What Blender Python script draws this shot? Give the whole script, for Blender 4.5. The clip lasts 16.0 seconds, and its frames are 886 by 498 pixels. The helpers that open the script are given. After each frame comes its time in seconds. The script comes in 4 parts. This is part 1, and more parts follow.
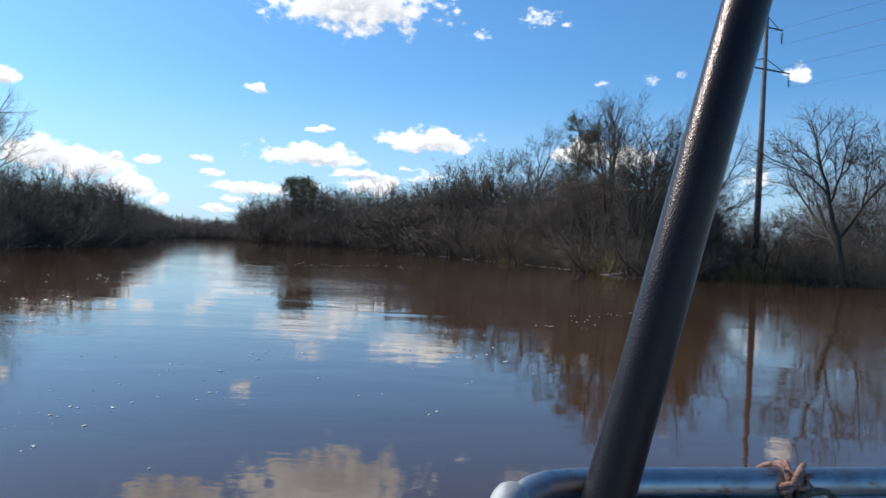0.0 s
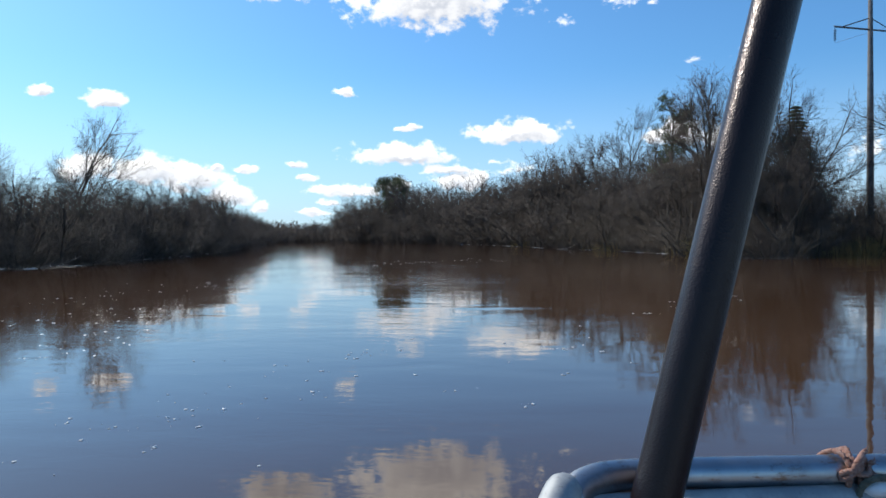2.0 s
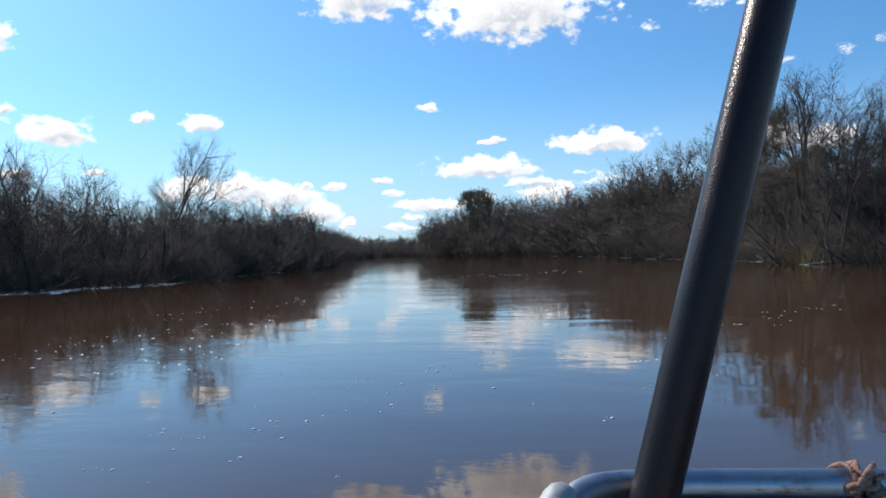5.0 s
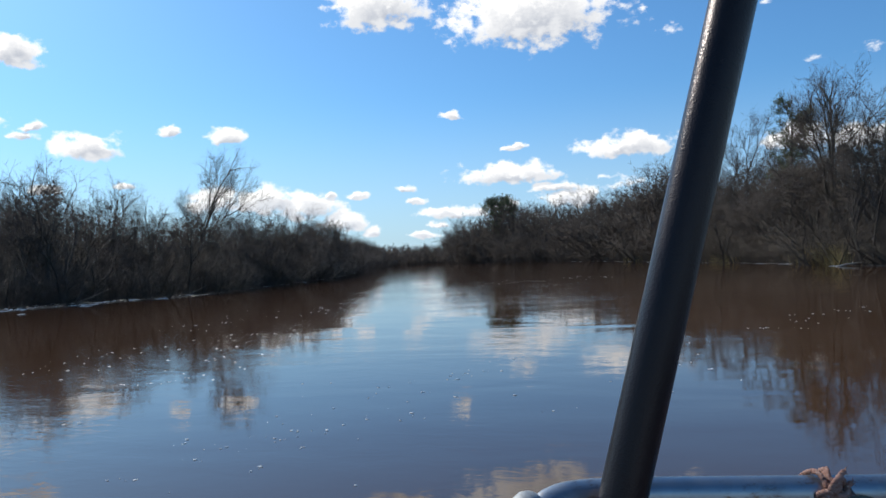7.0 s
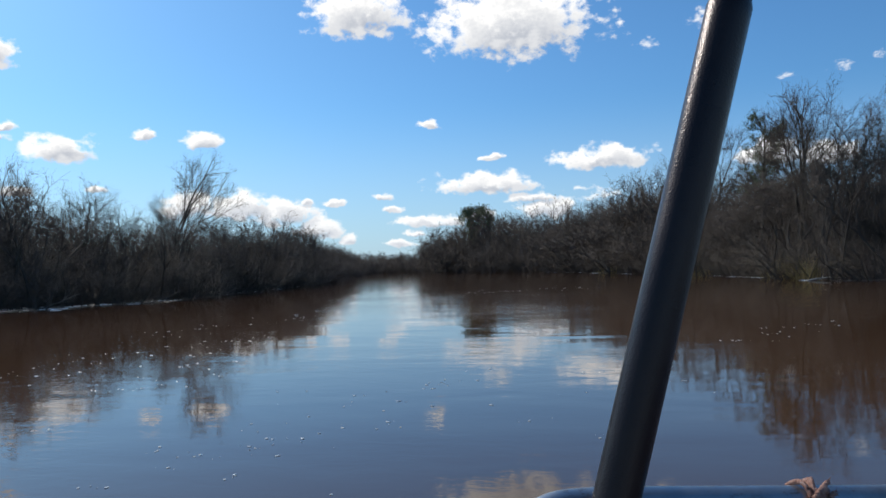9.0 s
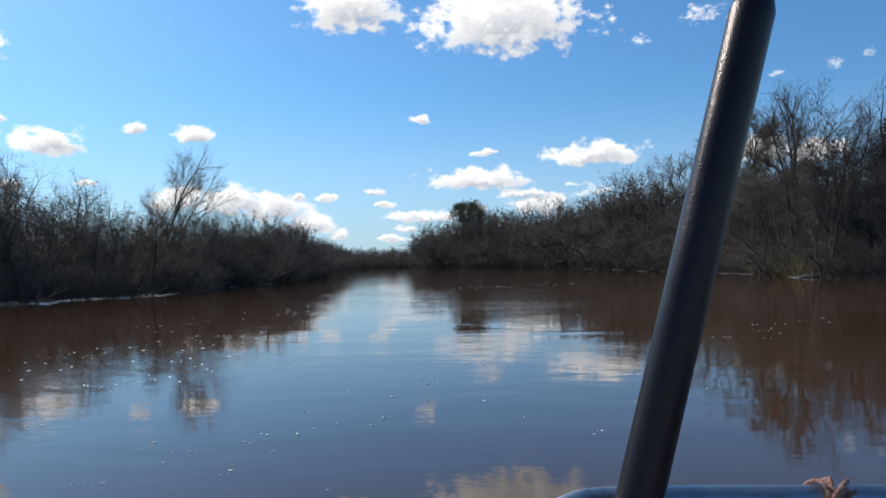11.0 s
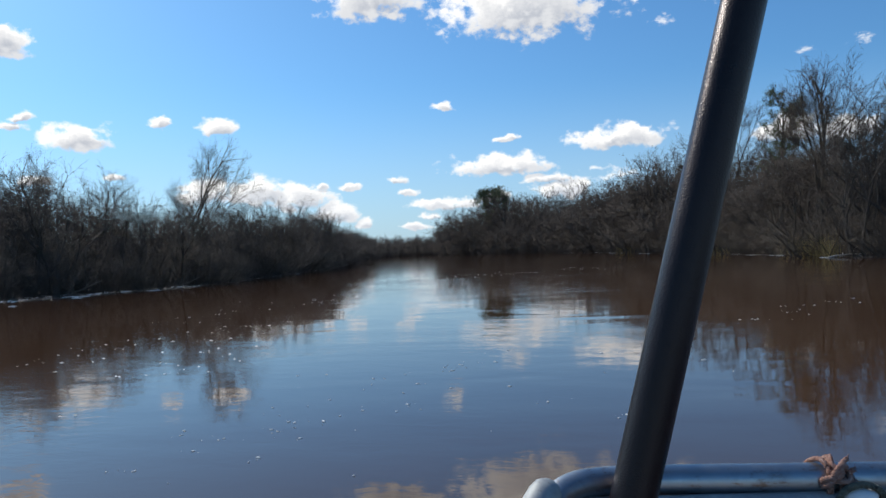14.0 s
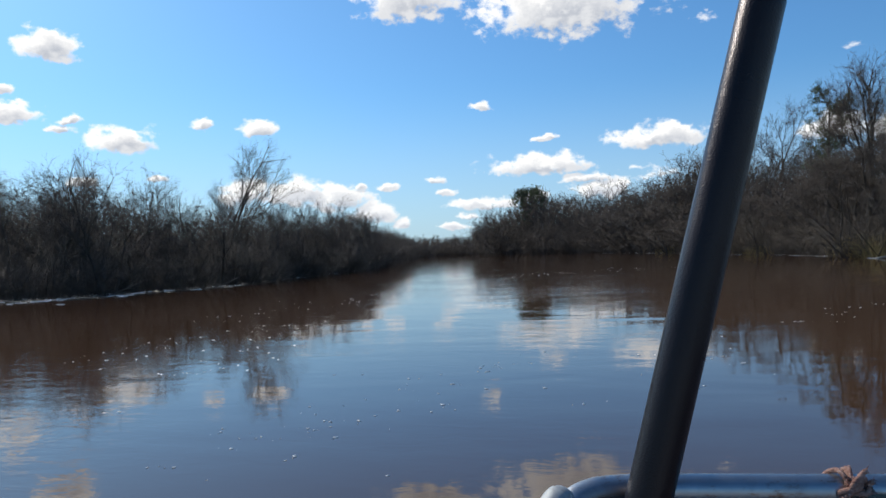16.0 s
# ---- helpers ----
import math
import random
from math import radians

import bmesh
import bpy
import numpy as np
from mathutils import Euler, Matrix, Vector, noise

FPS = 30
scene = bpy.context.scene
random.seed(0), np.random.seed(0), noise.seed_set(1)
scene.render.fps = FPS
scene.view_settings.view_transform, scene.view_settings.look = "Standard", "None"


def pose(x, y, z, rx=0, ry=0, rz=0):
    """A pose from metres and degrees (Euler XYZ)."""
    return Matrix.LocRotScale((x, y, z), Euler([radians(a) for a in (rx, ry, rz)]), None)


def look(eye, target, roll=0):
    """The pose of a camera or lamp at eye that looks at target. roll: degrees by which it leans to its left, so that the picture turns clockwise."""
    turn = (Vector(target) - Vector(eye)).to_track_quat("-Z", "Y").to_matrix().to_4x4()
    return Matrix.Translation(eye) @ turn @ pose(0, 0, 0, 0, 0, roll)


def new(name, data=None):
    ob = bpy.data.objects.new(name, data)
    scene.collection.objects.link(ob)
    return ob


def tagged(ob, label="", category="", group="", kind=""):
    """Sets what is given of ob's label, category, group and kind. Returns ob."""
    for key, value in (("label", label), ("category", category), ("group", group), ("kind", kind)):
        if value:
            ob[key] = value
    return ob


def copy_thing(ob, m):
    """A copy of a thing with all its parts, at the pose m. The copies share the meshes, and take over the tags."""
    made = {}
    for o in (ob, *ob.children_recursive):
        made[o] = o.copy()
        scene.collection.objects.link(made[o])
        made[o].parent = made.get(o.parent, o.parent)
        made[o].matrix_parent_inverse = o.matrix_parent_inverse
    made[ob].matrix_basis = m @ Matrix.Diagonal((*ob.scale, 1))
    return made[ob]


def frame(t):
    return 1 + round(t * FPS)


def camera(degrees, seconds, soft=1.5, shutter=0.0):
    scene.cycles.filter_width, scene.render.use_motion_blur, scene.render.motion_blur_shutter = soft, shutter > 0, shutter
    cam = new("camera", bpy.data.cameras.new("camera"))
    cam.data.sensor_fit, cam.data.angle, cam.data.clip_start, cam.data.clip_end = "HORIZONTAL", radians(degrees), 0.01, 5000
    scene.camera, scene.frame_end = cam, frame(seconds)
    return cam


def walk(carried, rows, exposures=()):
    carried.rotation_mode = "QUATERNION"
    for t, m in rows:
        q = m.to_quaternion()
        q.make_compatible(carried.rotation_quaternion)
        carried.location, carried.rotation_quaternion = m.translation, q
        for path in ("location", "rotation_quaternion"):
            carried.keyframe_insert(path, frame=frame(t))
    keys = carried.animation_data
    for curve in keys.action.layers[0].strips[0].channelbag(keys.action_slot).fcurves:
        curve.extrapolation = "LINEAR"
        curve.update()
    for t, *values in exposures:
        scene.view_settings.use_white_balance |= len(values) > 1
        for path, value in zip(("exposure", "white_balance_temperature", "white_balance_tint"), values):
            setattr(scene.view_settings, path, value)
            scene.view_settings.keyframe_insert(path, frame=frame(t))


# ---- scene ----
from collections import namedtuple

EYE = 1.41          # eye above the water, metres
cam = camera(61.0, 16.0, soft=1.6)
walk(cam, [
    (0.0, pose(-0.168, 0.217, 1.385, 89.77, -2.75, 0.35)),
    (0.5, pose(-0.178, 0.220, 1.385, 89.70, -1.67, 2.27)),
    (1.0, pose(-0.171, 0.208, 1.390, 88.93, -0.80, 3.28)),
    (1.5, pose(-0.145, 0.188, 1.397, 88.51, -0.07, 6.06)),
    (2.0, pose(-0.113, 0.171, 1.402, 89.12, 0.45, 7.45)),
    (2.5, pose(-0.096, 0.168, 1.403, 89.33, 0.93, 8.53)),
    (3.0, pose(-0.082, 0.153, 1.404, 90.00, 0.54, 9.54)),
    (3.5, pose(-0.061, 0.143, 1.408, 90.31, 0.85, 11.29)),
    (4.0, pose(-0.046, 0.141, 1.409, 90.11, 1.32, 12.07)),
    (4.5, pose(-0.030, 0.140, 1.408, 90.12, 1.42, 13.01)),
    (7.0, pose(0.060, 0.144, 1.412, 90.83, 2.51, 15.84)),
    (7.5, pose(0.058, 0.129, 1.412, 91.42, 2.90, 14.97)),
    (8.0, pose(0.061, 0.117, 1.421, 91.78, 2.07, 14.82)),
    (8.5, pose(0.050, 0.123, 1.420, 91.14, 1.87, 14.90)),
    (9.0, pose(0.039, 0.125, 1.415, 91.44, 1.68, 14.00)),
    (11.5, pose(0.000, 0.110, 1.423, 90.76, 1.47, 13.33)),
    (12.0, pose(0.000, 0.113, 1.420, 90.37, 1.36, 13.73)),
    (12.5, pose(0.006, 0.112, 1.420, 90.66, 0.86, 13.71)),
    (13.0, pose(0.012, 0.100, 1.423, 90.62, 1.11, 14.12)),
    (13.5, pose(0.024, 0.105, 1.420, 90.62, 1.57, 14.38)),
    (14.0, pose(0.037, 0.104, 1.420, 90.15, 2.53, 15.24)),
    (14.5, pose(0.045, 0.099, 1.424, 90.31, 2.04, 15.82)),
    (15.0, pose(0.048, 0.098, 1.426, 90.08, 2.14, 16.62)),
    (15.5, pose(0.054, 0.107, 1.424, 90.09, 1.96, 17.26)),
    (16.0, pose(0.067, 0.097, 1.430, 90.27, 2.46, 18.11)),
], exposures=[(0.0, 0.36), (2.0, 0.38), (4.5, 0.35), (7.0, 0.14), (9.0, 0.04), (11.5, 0.09), (14.0, 0.05), (16.0, 0.06)])

# ------------------------------------------------------------------ light
SUN_AZ, SUN_EL = 59.0, 40.0     # degrees to the left of +y, and above the horizon


def direction(az, el):
    a, e = radians(az), radians(el)
    return Vector((-math.sin(a) * math.cos(e), math.cos(a) * math.cos(e), math.sin(e)))


sun = new("sun", bpy.data.lights.new("sun", "SUN"))
sun.data.energy, sun.data.angle, sun.data.color = 3.3, radians(0.55), (1.0, 0.95, 0.87)
sun.matrix_world = look(direction(SUN_AZ, SUN_EL) * 100, (0, 0, 0))

# cumulus in the sky: azimuth, elevation, half width, half height in degrees; b big, c heap, f faint veil
CLOUDS = (
    (20.0, 19.4, 4.0, 2.4, 'b'), (8.3, 18.6, 6.8, 3.4, 'b'), (0.2, 17.4, 0.6, 0.4, 'f'), (-1.6, 15.8, 1.0, 0.5, 'f'), (-8.2, 16.7, 0.8, 0.4, 'f'),
    (45.3, 14.7, 2.0, 0.9, 'c'), (40.9, 8.9, 2.4, 1.1, 'c'), (35.5, 10.0, 1.0, 0.4, 'c'), (31.5, 9.7, 1.6, 0.7, 'c'), (38.7, 6.1, 0.8, 0.3, 'c'),
    (44.6, 9.5, 1.1, 0.4, 'c'), (10.6, 6.4, 4.0, 0.9, 'c'), (1.6, 7.9, 3.7, 1.0, 'c'), (10.0, 8.3, 1.0, 0.3, 'c'), (14.7, 10.9, 0.9, 0.4, 'c'),
    (18.7, 5.6, 0.9, 0.4, 'c'), (17.8, 4.5, 0.9, 0.3, 'c'), (24.2, 5.2, 0.6, 0.3, 'c'), (22.1, 5.2, 0.9, 0.3, 'c'), (15.1, 3.6, 2.6, 0.5, 'c'),
    (16.0, 2.7, 1.3, 0.3, 'c'), (10.9, 4.0, 1.4, 0.4, 'c'), (17.4, 2.0, 1.1, 0.4, 'c'), (21.1, 2.4, 0.7, 0.4, 'c'), (3.6, 5.8, 0.9, 0.3, 'f'),
    (7.1, 5.1, 2.1, 0.4, 'c'), (-24.4, 12.8, 0.9, 0.6, 'c'), (-14.5, 12.7, 0.9, 0.5, 'f'), (-16.7, 13.1, 0.6, 0.4, 'f'), (-9.8, 7.5, 2.5, 0.9, 'c'),
    (-13.5, 7.1, 2.5, 0.8, 'c'), (-6.2, 17.2, 2.0, 1.0, 'f'), (0.2, 17.3, 0.5, 0.4, 'f'), (-11.0, 12.6, 0.7, 0.4, 'f'), (1.9, 5.3, 2.8, 0.7, 'f'),
    (5.9, 4.3, 2.5, 0.8, 'c'), (9.0, 3.0, 1.5, 0.7, 'f'), (-22.1, 5.9, 1.9, 1.1, 'f'), (45.3, 15.1, 2.0, 1.1, 'c'), (48.1, 10.5, 2.1, 0.9, 'c'),
    (48.3, 11.8, 0.9, 0.4, 'c'), (44.2, 10.1, 0.9, 0.4, 'c'), (43.6, 5.9, 1.2, 0.4, 'c'), (32.6, 5.0, 2.2, 1.0, 'c'), (28.9, 5.1, 2.6, 1.3, 'c'),
    (25.9, 4.6, 2.4, 1.2, 'c'), (23.4, 3.3, 2.0, 0.9, 'c'),
)


class Nodes:
    """Small helper to write node trees."""

    def __init__(self, tree):
        self.tree = tree
        tree.nodes.clear()

    def put(self, value, socket):
        if isinstance(value, bpy.types.NodeSocket):
            self.tree.links.new(value, socket)
        elif value is not None:
            socket.default_value = value

    def add(self, kind, out=0, ins=None):
        node = self.tree.nodes.new(kind)
        for key, value in (ins or {}).items():
            self.put(value, node.inputs[key])
        return node.outputs[out]

    def math(self, op, a, b=None, c=None):
        node = self.tree.nodes.new("ShaderNodeMath")
        node.operation = op
        for i, value in enumerate((a, b, c)):
            self.put(value, node.inputs[i])
        return node.outputs[0]

    def vec(self, op, a, b=None, c=None, out=0):
        node = self.tree.nodes.new("ShaderNodeVectorMath")
        node.operation = op
        for i, value in enumerate((a, b, c)):
            self.put(value, node.inputs[i])
        return node.outputs[out]

    def noise(self, vector, scale, detail=4.0, rough=0.55, distortion=0.0, out=0):
        return self.add("ShaderNodeTexNoise", out, {"Vector": vector, "Scale": scale, "Detail": detail,
                                                    "Roughness": rough, "Distortion": distortion})

    def ramp(self, value, lo, hi, a=0.0, b=1.0):
        node = self.tree.nodes.new("ShaderNodeMapRange")
        node.interpolation_type = "SMOOTHSTEP"
        for i, q in enumerate((value, lo, hi, a, b)):
            self.put(q, node.inputs[i])
        return node.outputs[0]

    def mix(self, fac, a, b):
        node = self.tree.nodes.new("ShaderNodeMix")
        node.data_type = "RGBA"
        self.put(fac, node.inputs[0])
        self.put(a, node.inputs[6])
        self.put(b, node.inputs[7])
        return node.outputs[2]


def make_world():
    world = bpy.data.worlds.new("sky")
    scene.world = world
    world.use_nodes = True
    n = Nodes(world.node_tree)
    air = n.tree.nodes.new("ShaderNodeTexSky")
    air.sky_type, air.sun_disc = "NISHITA", False
    air.sun_elevation, air.sun_rotation = radians(SUN_EL), radians(-SUN_AZ)
    air.altitude, air.air_density, air.dust_density, air.ozone_density = 100.0, 1.0, 0.9, 3.0
    sky = n.vec("MULTIPLY", air.outputs[0], (0.53, 0.92, 1.20))
    hazy = (5.3, 6.7, 8.7, 1)           # pale haze low over the horizon
    way = n.vec("NORMALIZE", n.add("ShaderNodeTexCoord", 0))
    sep = n.tree.nodes.new("ShaderNodeSeparateXYZ")
    n.put(way, sep.inputs[0])
    x, y, z = sep.outputs
    az = n.math("DEGREES", n.math("ARCTAN2", n.math("MULTIPLY", x, -1.0), y))
    el = n.math("DEGREES", n.math("ARCSINE", z))
    place = n.add("ShaderNodeCombineXYZ", ins={0: az, 1: el, 2: 0.0})
    wobble = n.vec("SUBTRACT", n.noise(place, 0.8, 3.0, 0.5, out=1), (0.5, 0.5, 0.5))
    bent = n.vec("MULTIPLY_ADD", wobble, (1.3, 0.9, 0.0), place)
    def nearest(where, kinds, dx=0.0, dy=0.0):
        """How far a direction lies outside the nearest cloud's outline, 1 on it."""
        best = None
        for a, e, w, h, kind in CLOUDS:
            if kind not in kinds:
                continue
            wide, tall, low = w * 1.08, h * 1.34, e - 0.28 * h          # flat below, heaped above
            local = n.vec("MULTIPLY_ADD", where, (1 / wide, 1 / tall, 0.0), (dx - a / wide, dy - low / tall, 0.0))
            span = n.vec("LENGTH", n.vec("MAXIMUM", local, n.vec("MULTIPLY", local, (-1.0, -1.8, 0.0))), out=1)
            best = span if best is None else n.math("MINIMUM", best, span)
        return best

    lumps = n.noise(n.vec("MULTIPLY", place, (0.7, 1.0, 1.0)), 0.95, 4.5, 0.52)
    torn = n.noise(n.vec("MULTIPLY", place, (0.8, 1.3, 1.0)), 1.7, 5.0, 0.6)
    crisp = n.noise(place, 3.6, 5.0, 0.6)
    uneven = n.math("ADD", n.math("MULTIPLY", n.math("SUBTRACT", lumps, 0.5), 1.8), n.math("MULTIPLY", n.math("SUBTRACT", crisp, 0.5), 0.42))
    heap = n.math("ADD", n.math("SUBTRACT", 1.0, nearest(bent, "bc")), uneven)
    above_it = n.math("ADD", n.math("SUBTRACT", 1.0, nearest(bent, "bc", 0.15, 0.48)), n.math("MULTIPLY", uneven, 0.7))
    veil = n.math("ADD", n.math("SUBTRACT", 0.8, nearest(bent, "f")), n.math("MULTIPLY", n.math("SUBTRACT", torn, 0.5), 3.2))
    cover = n.math("MAXIMUM", n.ramp(heap, 0.0, 0.46), n.math("MULTIPLY", n.ramp(veil, 0.1, 1.1), 0.8))
    # grey undersides: the clouds' own shadow mixed into their colour
    thick = n.math("MULTIPLY", n.ramp(above_it, 0.0, 0.6), n.ramp(lumps, 0.38, 0.62, 1.0, 0.6))
    white = n.mix(thick, (1.0, 0.99, 0.97, 1), (0.46, 0.49, 0.55, 1))
    above = n.ramp(el, 0.5, 9.0)
    white = n.mix(above, n.mix(0.75, (0.62, 0.70, 0.80, 1), white), white)
    back = n.add("ShaderNodeBackground", ins={0: n.mix(n.ramp(el, 0.0, 13.0, 0.55, 0.0), sky, hazy), 1: SKY_STRENGTH})
    puff = n.add("ShaderNodeBackground", ins={0: white, 1: CLOUD_STRENGTH})
    both = n.tree.nodes.new("ShaderNodeMixShader")
    n.put(cover, both.inputs[0])
    n.put(back, both.inputs[1])
    n.put(puff, both.inputs[2])
    n.tree.links.new(both.outputs[0], n.tree.nodes.new("ShaderNodeOutputWorld").inputs[0])


SKY_STRENGTH, CLOUD_STRENGTH = 0.100, 1.1
make_world()

# ------------------------------------------------------------------ materials


def material(name, rough=0.8, metal=0.0, ior=1.45):
    mat = bpy.data.materials.new(name)
    mat.use_nodes = True
    n = Nodes(mat.node_tree)
    bsdf = n.tree.nodes.new("ShaderNodeBsdfPrincipled")
    n.tree.links.new(bsdf.outputs[0], n.tree.nodes.new("ShaderNodeOutputMaterial").inputs[0])
    bsdf.inputs["Roughness"].default_value = rough
    bsdf.inputs["Metallic"].default_value = metal
    bsdf.inputs["IOR"].default_value = ior
    return mat, n, bsdf


def bump(n, bsdf, height, strength, distance):
    n.put(n.add("ShaderNodeBump", ins={"Strength": strength, "Distance": distance, "Height": height}), bsdf.inputs["Normal"])


def bark_material(name, dark, light, moss=0.0):
    mat, n, bsdf = material(name, 0.75)
    at = n.add("ShaderNodeTexCoord", 3)
    grain = n.noise(n.vec("MULTIPLY", at, (1, 1, 0.2)), 14.0, 5.0, 0.65)
    blot = n.noise(at, 0.8, 3.0)
    tone = n.mix(n.ramp(grain, 0.3, 0.7), (*dark, 1), (*light, 1))
    tone = n.mix(n.math("MULTIPLY", n.ramp(blot, 0.45, 0.75), moss), tone, (0.07, 0.075, 0.03, 1))
    shade = n.add("ShaderNodeObjectInfo", 5)
    tone = n.mix(n.math("MULTIPLY", shade, 0.35), tone, (0.060, 0.046, 0.037, 1))
    n.put(tone, bsdf.inputs["Base Color"])
    bump(n, bsdf, grain, 0.6, 0.02)
    return mat


BARK = bark_material("bark", (0.025, 0.020, 0.018), (0.078, 0.063, 0.053), 0.5)
TWIG = bark_material("twig", (0.032, 0.025, 0.020), (0.087, 0.066, 0.052), 0.12)
TWIG_PALE = bark_material("pale_twig", (0.048, 0.038, 0.028), (0.112, 0.090, 0.062), 0.2)


def needle_material():
    mat, n, bsdf = material("needles", 0.6)
    at = n.add("ShaderNodeTexCoord", 3)
    isle = n.add("ShaderNodeNewGeometry", 8)
    tone = n.mix(isle, (0.02, 0.036, 0.012, 1), (0.075, 0.105, 0.03, 1))
    tone = n.mix(n.ramp(n.noise(at, 1.5), 0.5, 0.8), tone, (0.07, 0.08, 0.025, 1))
    n.put(tone, bsdf.inputs["Base Color"])
    return mat


NEEDLE = needle_material()


def reed_material():
    mat, n, bsdf = material("dry_reed", 0.75)
    isle = n.add("ShaderNodeNewGeometry", 8)
    n.put(n.mix(isle, (0.22, 0.16, 0.06, 1), (0.42, 0.34, 0.16, 1)), bsdf.inputs["Base Color"])
    return mat


REED = reed_material()


def ground_material():
    mat, n, bsdf = material("muddy_ground", 0.95)
    at = n.add("ShaderNodeTexCoord", 3)
    a = n.noise(at, 0.35, 6.0, 0.6)
    b = n.noise(at, 5.0, 5.0, 0.7)
    tone = n.mix(n.ramp(a, 0.35, 0.65), (0.06, 0.045, 0.03, 1), (0.14, 0.11, 0.06, 1))
    tone = n.mix(n.ramp(b, 0.45, 0.7), tone, (0.09, 0.075, 0.045, 1))
    n.put(tone, bsdf.inputs["Base Color"])
    bump(n, bsdf, b, 0.8, 0.08)
    return mat


GROUND = ground_material()


def water_material():
    mat, n, bsdf = material("river_water", 0.02, ior=1.37)
    at = n.add("ShaderNodeTexCoord", 3)
    mud = n.noise(at, 0.05, 4.0)
    n.put(n.mix(n.ramp(mud, 0.3, 0.7), (0.063, 0.031, 0.014, 1), (0.085, 0.044, 0.023, 1)), bsdf.inputs["Base Color"])
    turned = n.add("ShaderNodeMapping", ins={0: at, 2: (0, 0, radians(14)), 3: (0.55, 1.0, 1.0)})
    swell = n.noise(turned, 0.6, 2.0, 0.5, 0.4)
    ripple = n.noise(turned, 4.6, 3.5, 0.6, 0.8)
    # ripples come in patches, with slick water between them
    patch = n.ramp(n.noise(n.add("ShaderNodeMapping", ins={0: at, 2: (0, 0, radians(20)), 3: (0.5, 1.0, 1.0)}), 0.11, 3.0, 0.55), 0.42, 0.66, 0.16, 1.0)
    height = n.math("ADD", n.math("MULTIPLY", swell, 0.7), n.math("MULTIPLY", n.math("MULTIPLY", ripple, patch), 0.34))
    bump(n, bsdf, height, 1.0, 0.0145)
    return mat


WATER = water_material()


def vinyl_material():
    mat, n, bsdf = material("black_padding", 0.36)
    bsdf.inputs["Specular IOR Level"].default_value = 0.5
    bsdf.inputs["Specular Tint"].default_value = (1.0, 0.80, 0.74, 1)
    at = n.add("ShaderNodeTexCoord", 3)
    cells = n.add("ShaderNodeTexVoronoi", 0, {"Vector": at, "Scale": 420.0, "Randomness": 1.0})
    soft = n.noise(at, 120.0, 3.0)
    dust = n.noise(at, 9.0, 5.0, 0.6)
    n.put(n.mix(n.ramp(dust, 0.4, 0.75), (0.009, 0.005, 0.006, 1), (0.016, 0.010, 0.010, 1)), bsdf.inputs["Base Color"])
    n.put(n.ramp(dust, 0.3, 0.7, 0.27, 0.35), bsdf.inputs["Roughness"])
    bump(n, bsdf, n.math("ADD", cells, n.math("MULTIPLY", soft, 0.5)), 0.45, 0.0007)
    return mat


VINYL = vinyl_material()


def zinc_material():
    mat, n, bsdf = material("galvanised_steel", 0.32, 1.0)
    at = n.add("ShaderNodeTexCoord", 3)
    flake = n.add("ShaderNodeTexVoronoi", 1, {"Vector": at, "Scale": 90.0})
    grey = n.add("ShaderNodeRGBToBW", ins={0: flake})
    wear = n.noise(at, 14.0, 6.0, 0.65)
    rust = n.noise(n.vec("MULTIPLY", at, (1, 1, 3)), 22.0, 5.0, 0.7)
    tone = n.mix(n.math("MULTIPLY", grey, 0.4), (0.36, 0.375, 0.39, 1), (0.50, 0.515, 0.53, 1))
    tone = n.mix(n.ramp(wear, 0.5, 0.72), tone, (0.26, 0.265, 0.27, 1))
    tone = n.mix(n.math("MULTIPLY", n.ramp(rust, 0.55, 0.70), 0.85), tone, (0.20, 0.12, 0.07, 1))
    n.put(tone, bsdf.inputs["Base Color"])
    n.put(n.ramp(wear, 0.3, 0.7, 0.30, 0.50), bsdf.inputs["Roughness"])
    bump(n, bsdf, wear, 0.25, 0.002)
    return mat


ZINC = zinc_material()


def chalky_zinc_material():
    """Old zinc with a dull white bloom."""
    mat, n, bsdf = material("chalky_zinc", 0.62, 0.25)
    at = n.add("ShaderNodeTexCoord", 3)
    bloom = n.noise(at, 24.0, 6.0, 0.65)
    speck = n.noise(at, 160.0, 3.0, 0.6)
    tone = n.mix(n.ramp(bloom, 0.35, 0.68), (0.30, 0.31, 0.31, 1), (0.47, 0.48, 0.46, 1))
    tone = n.mix(n.math("MULTIPLY", n.ramp(speck, 0.6, 0.75), 0.5), tone, (0.16, 0.14, 0.12, 1))
    n.put(tone, bsdf.inputs["Base Color"])
    n.put(n.ramp(bloom, 0.3, 0.7, 0.48, 0.7), bsdf.inputs["Roughness"])
    bump(n, bsdf, speck, 0.2, 0.001)
    return mat


CHALKY = chalky_zinc_material()


def rope_material(name, dark, light, worn):
    mat, n, bsdf = material(name, 0.9)
    at = n.add("ShaderNodeTexCoord", 3)
    fibre = n.noise(at, 300.0, 4.0, 0.7)
    isle = n.add("ShaderNodeNewGeometry", 8)
    tone = n.mix(isle, (*dark, 1), (*light, 1))
    tone = n.mix(n.ramp(fibre, 0.5, 0.8), tone, (*worn, 1))
    n.put(tone, bsdf.inputs["Base Color"])
    bump(n, bsdf, fibre, 0.8, 0.002)
    return mat


ROPE = rope_material("rope_fibre", (0.25, 0.115, 0.08), (0.40, 0.23, 0.175), (0.52, 0.42, 0.37))
GREY_ROPE = rope_material("grey_cord", (0.10, 0.10, 0.075), (0.17, 0.165, 0.12), (0.26, 0.25, 0.20))


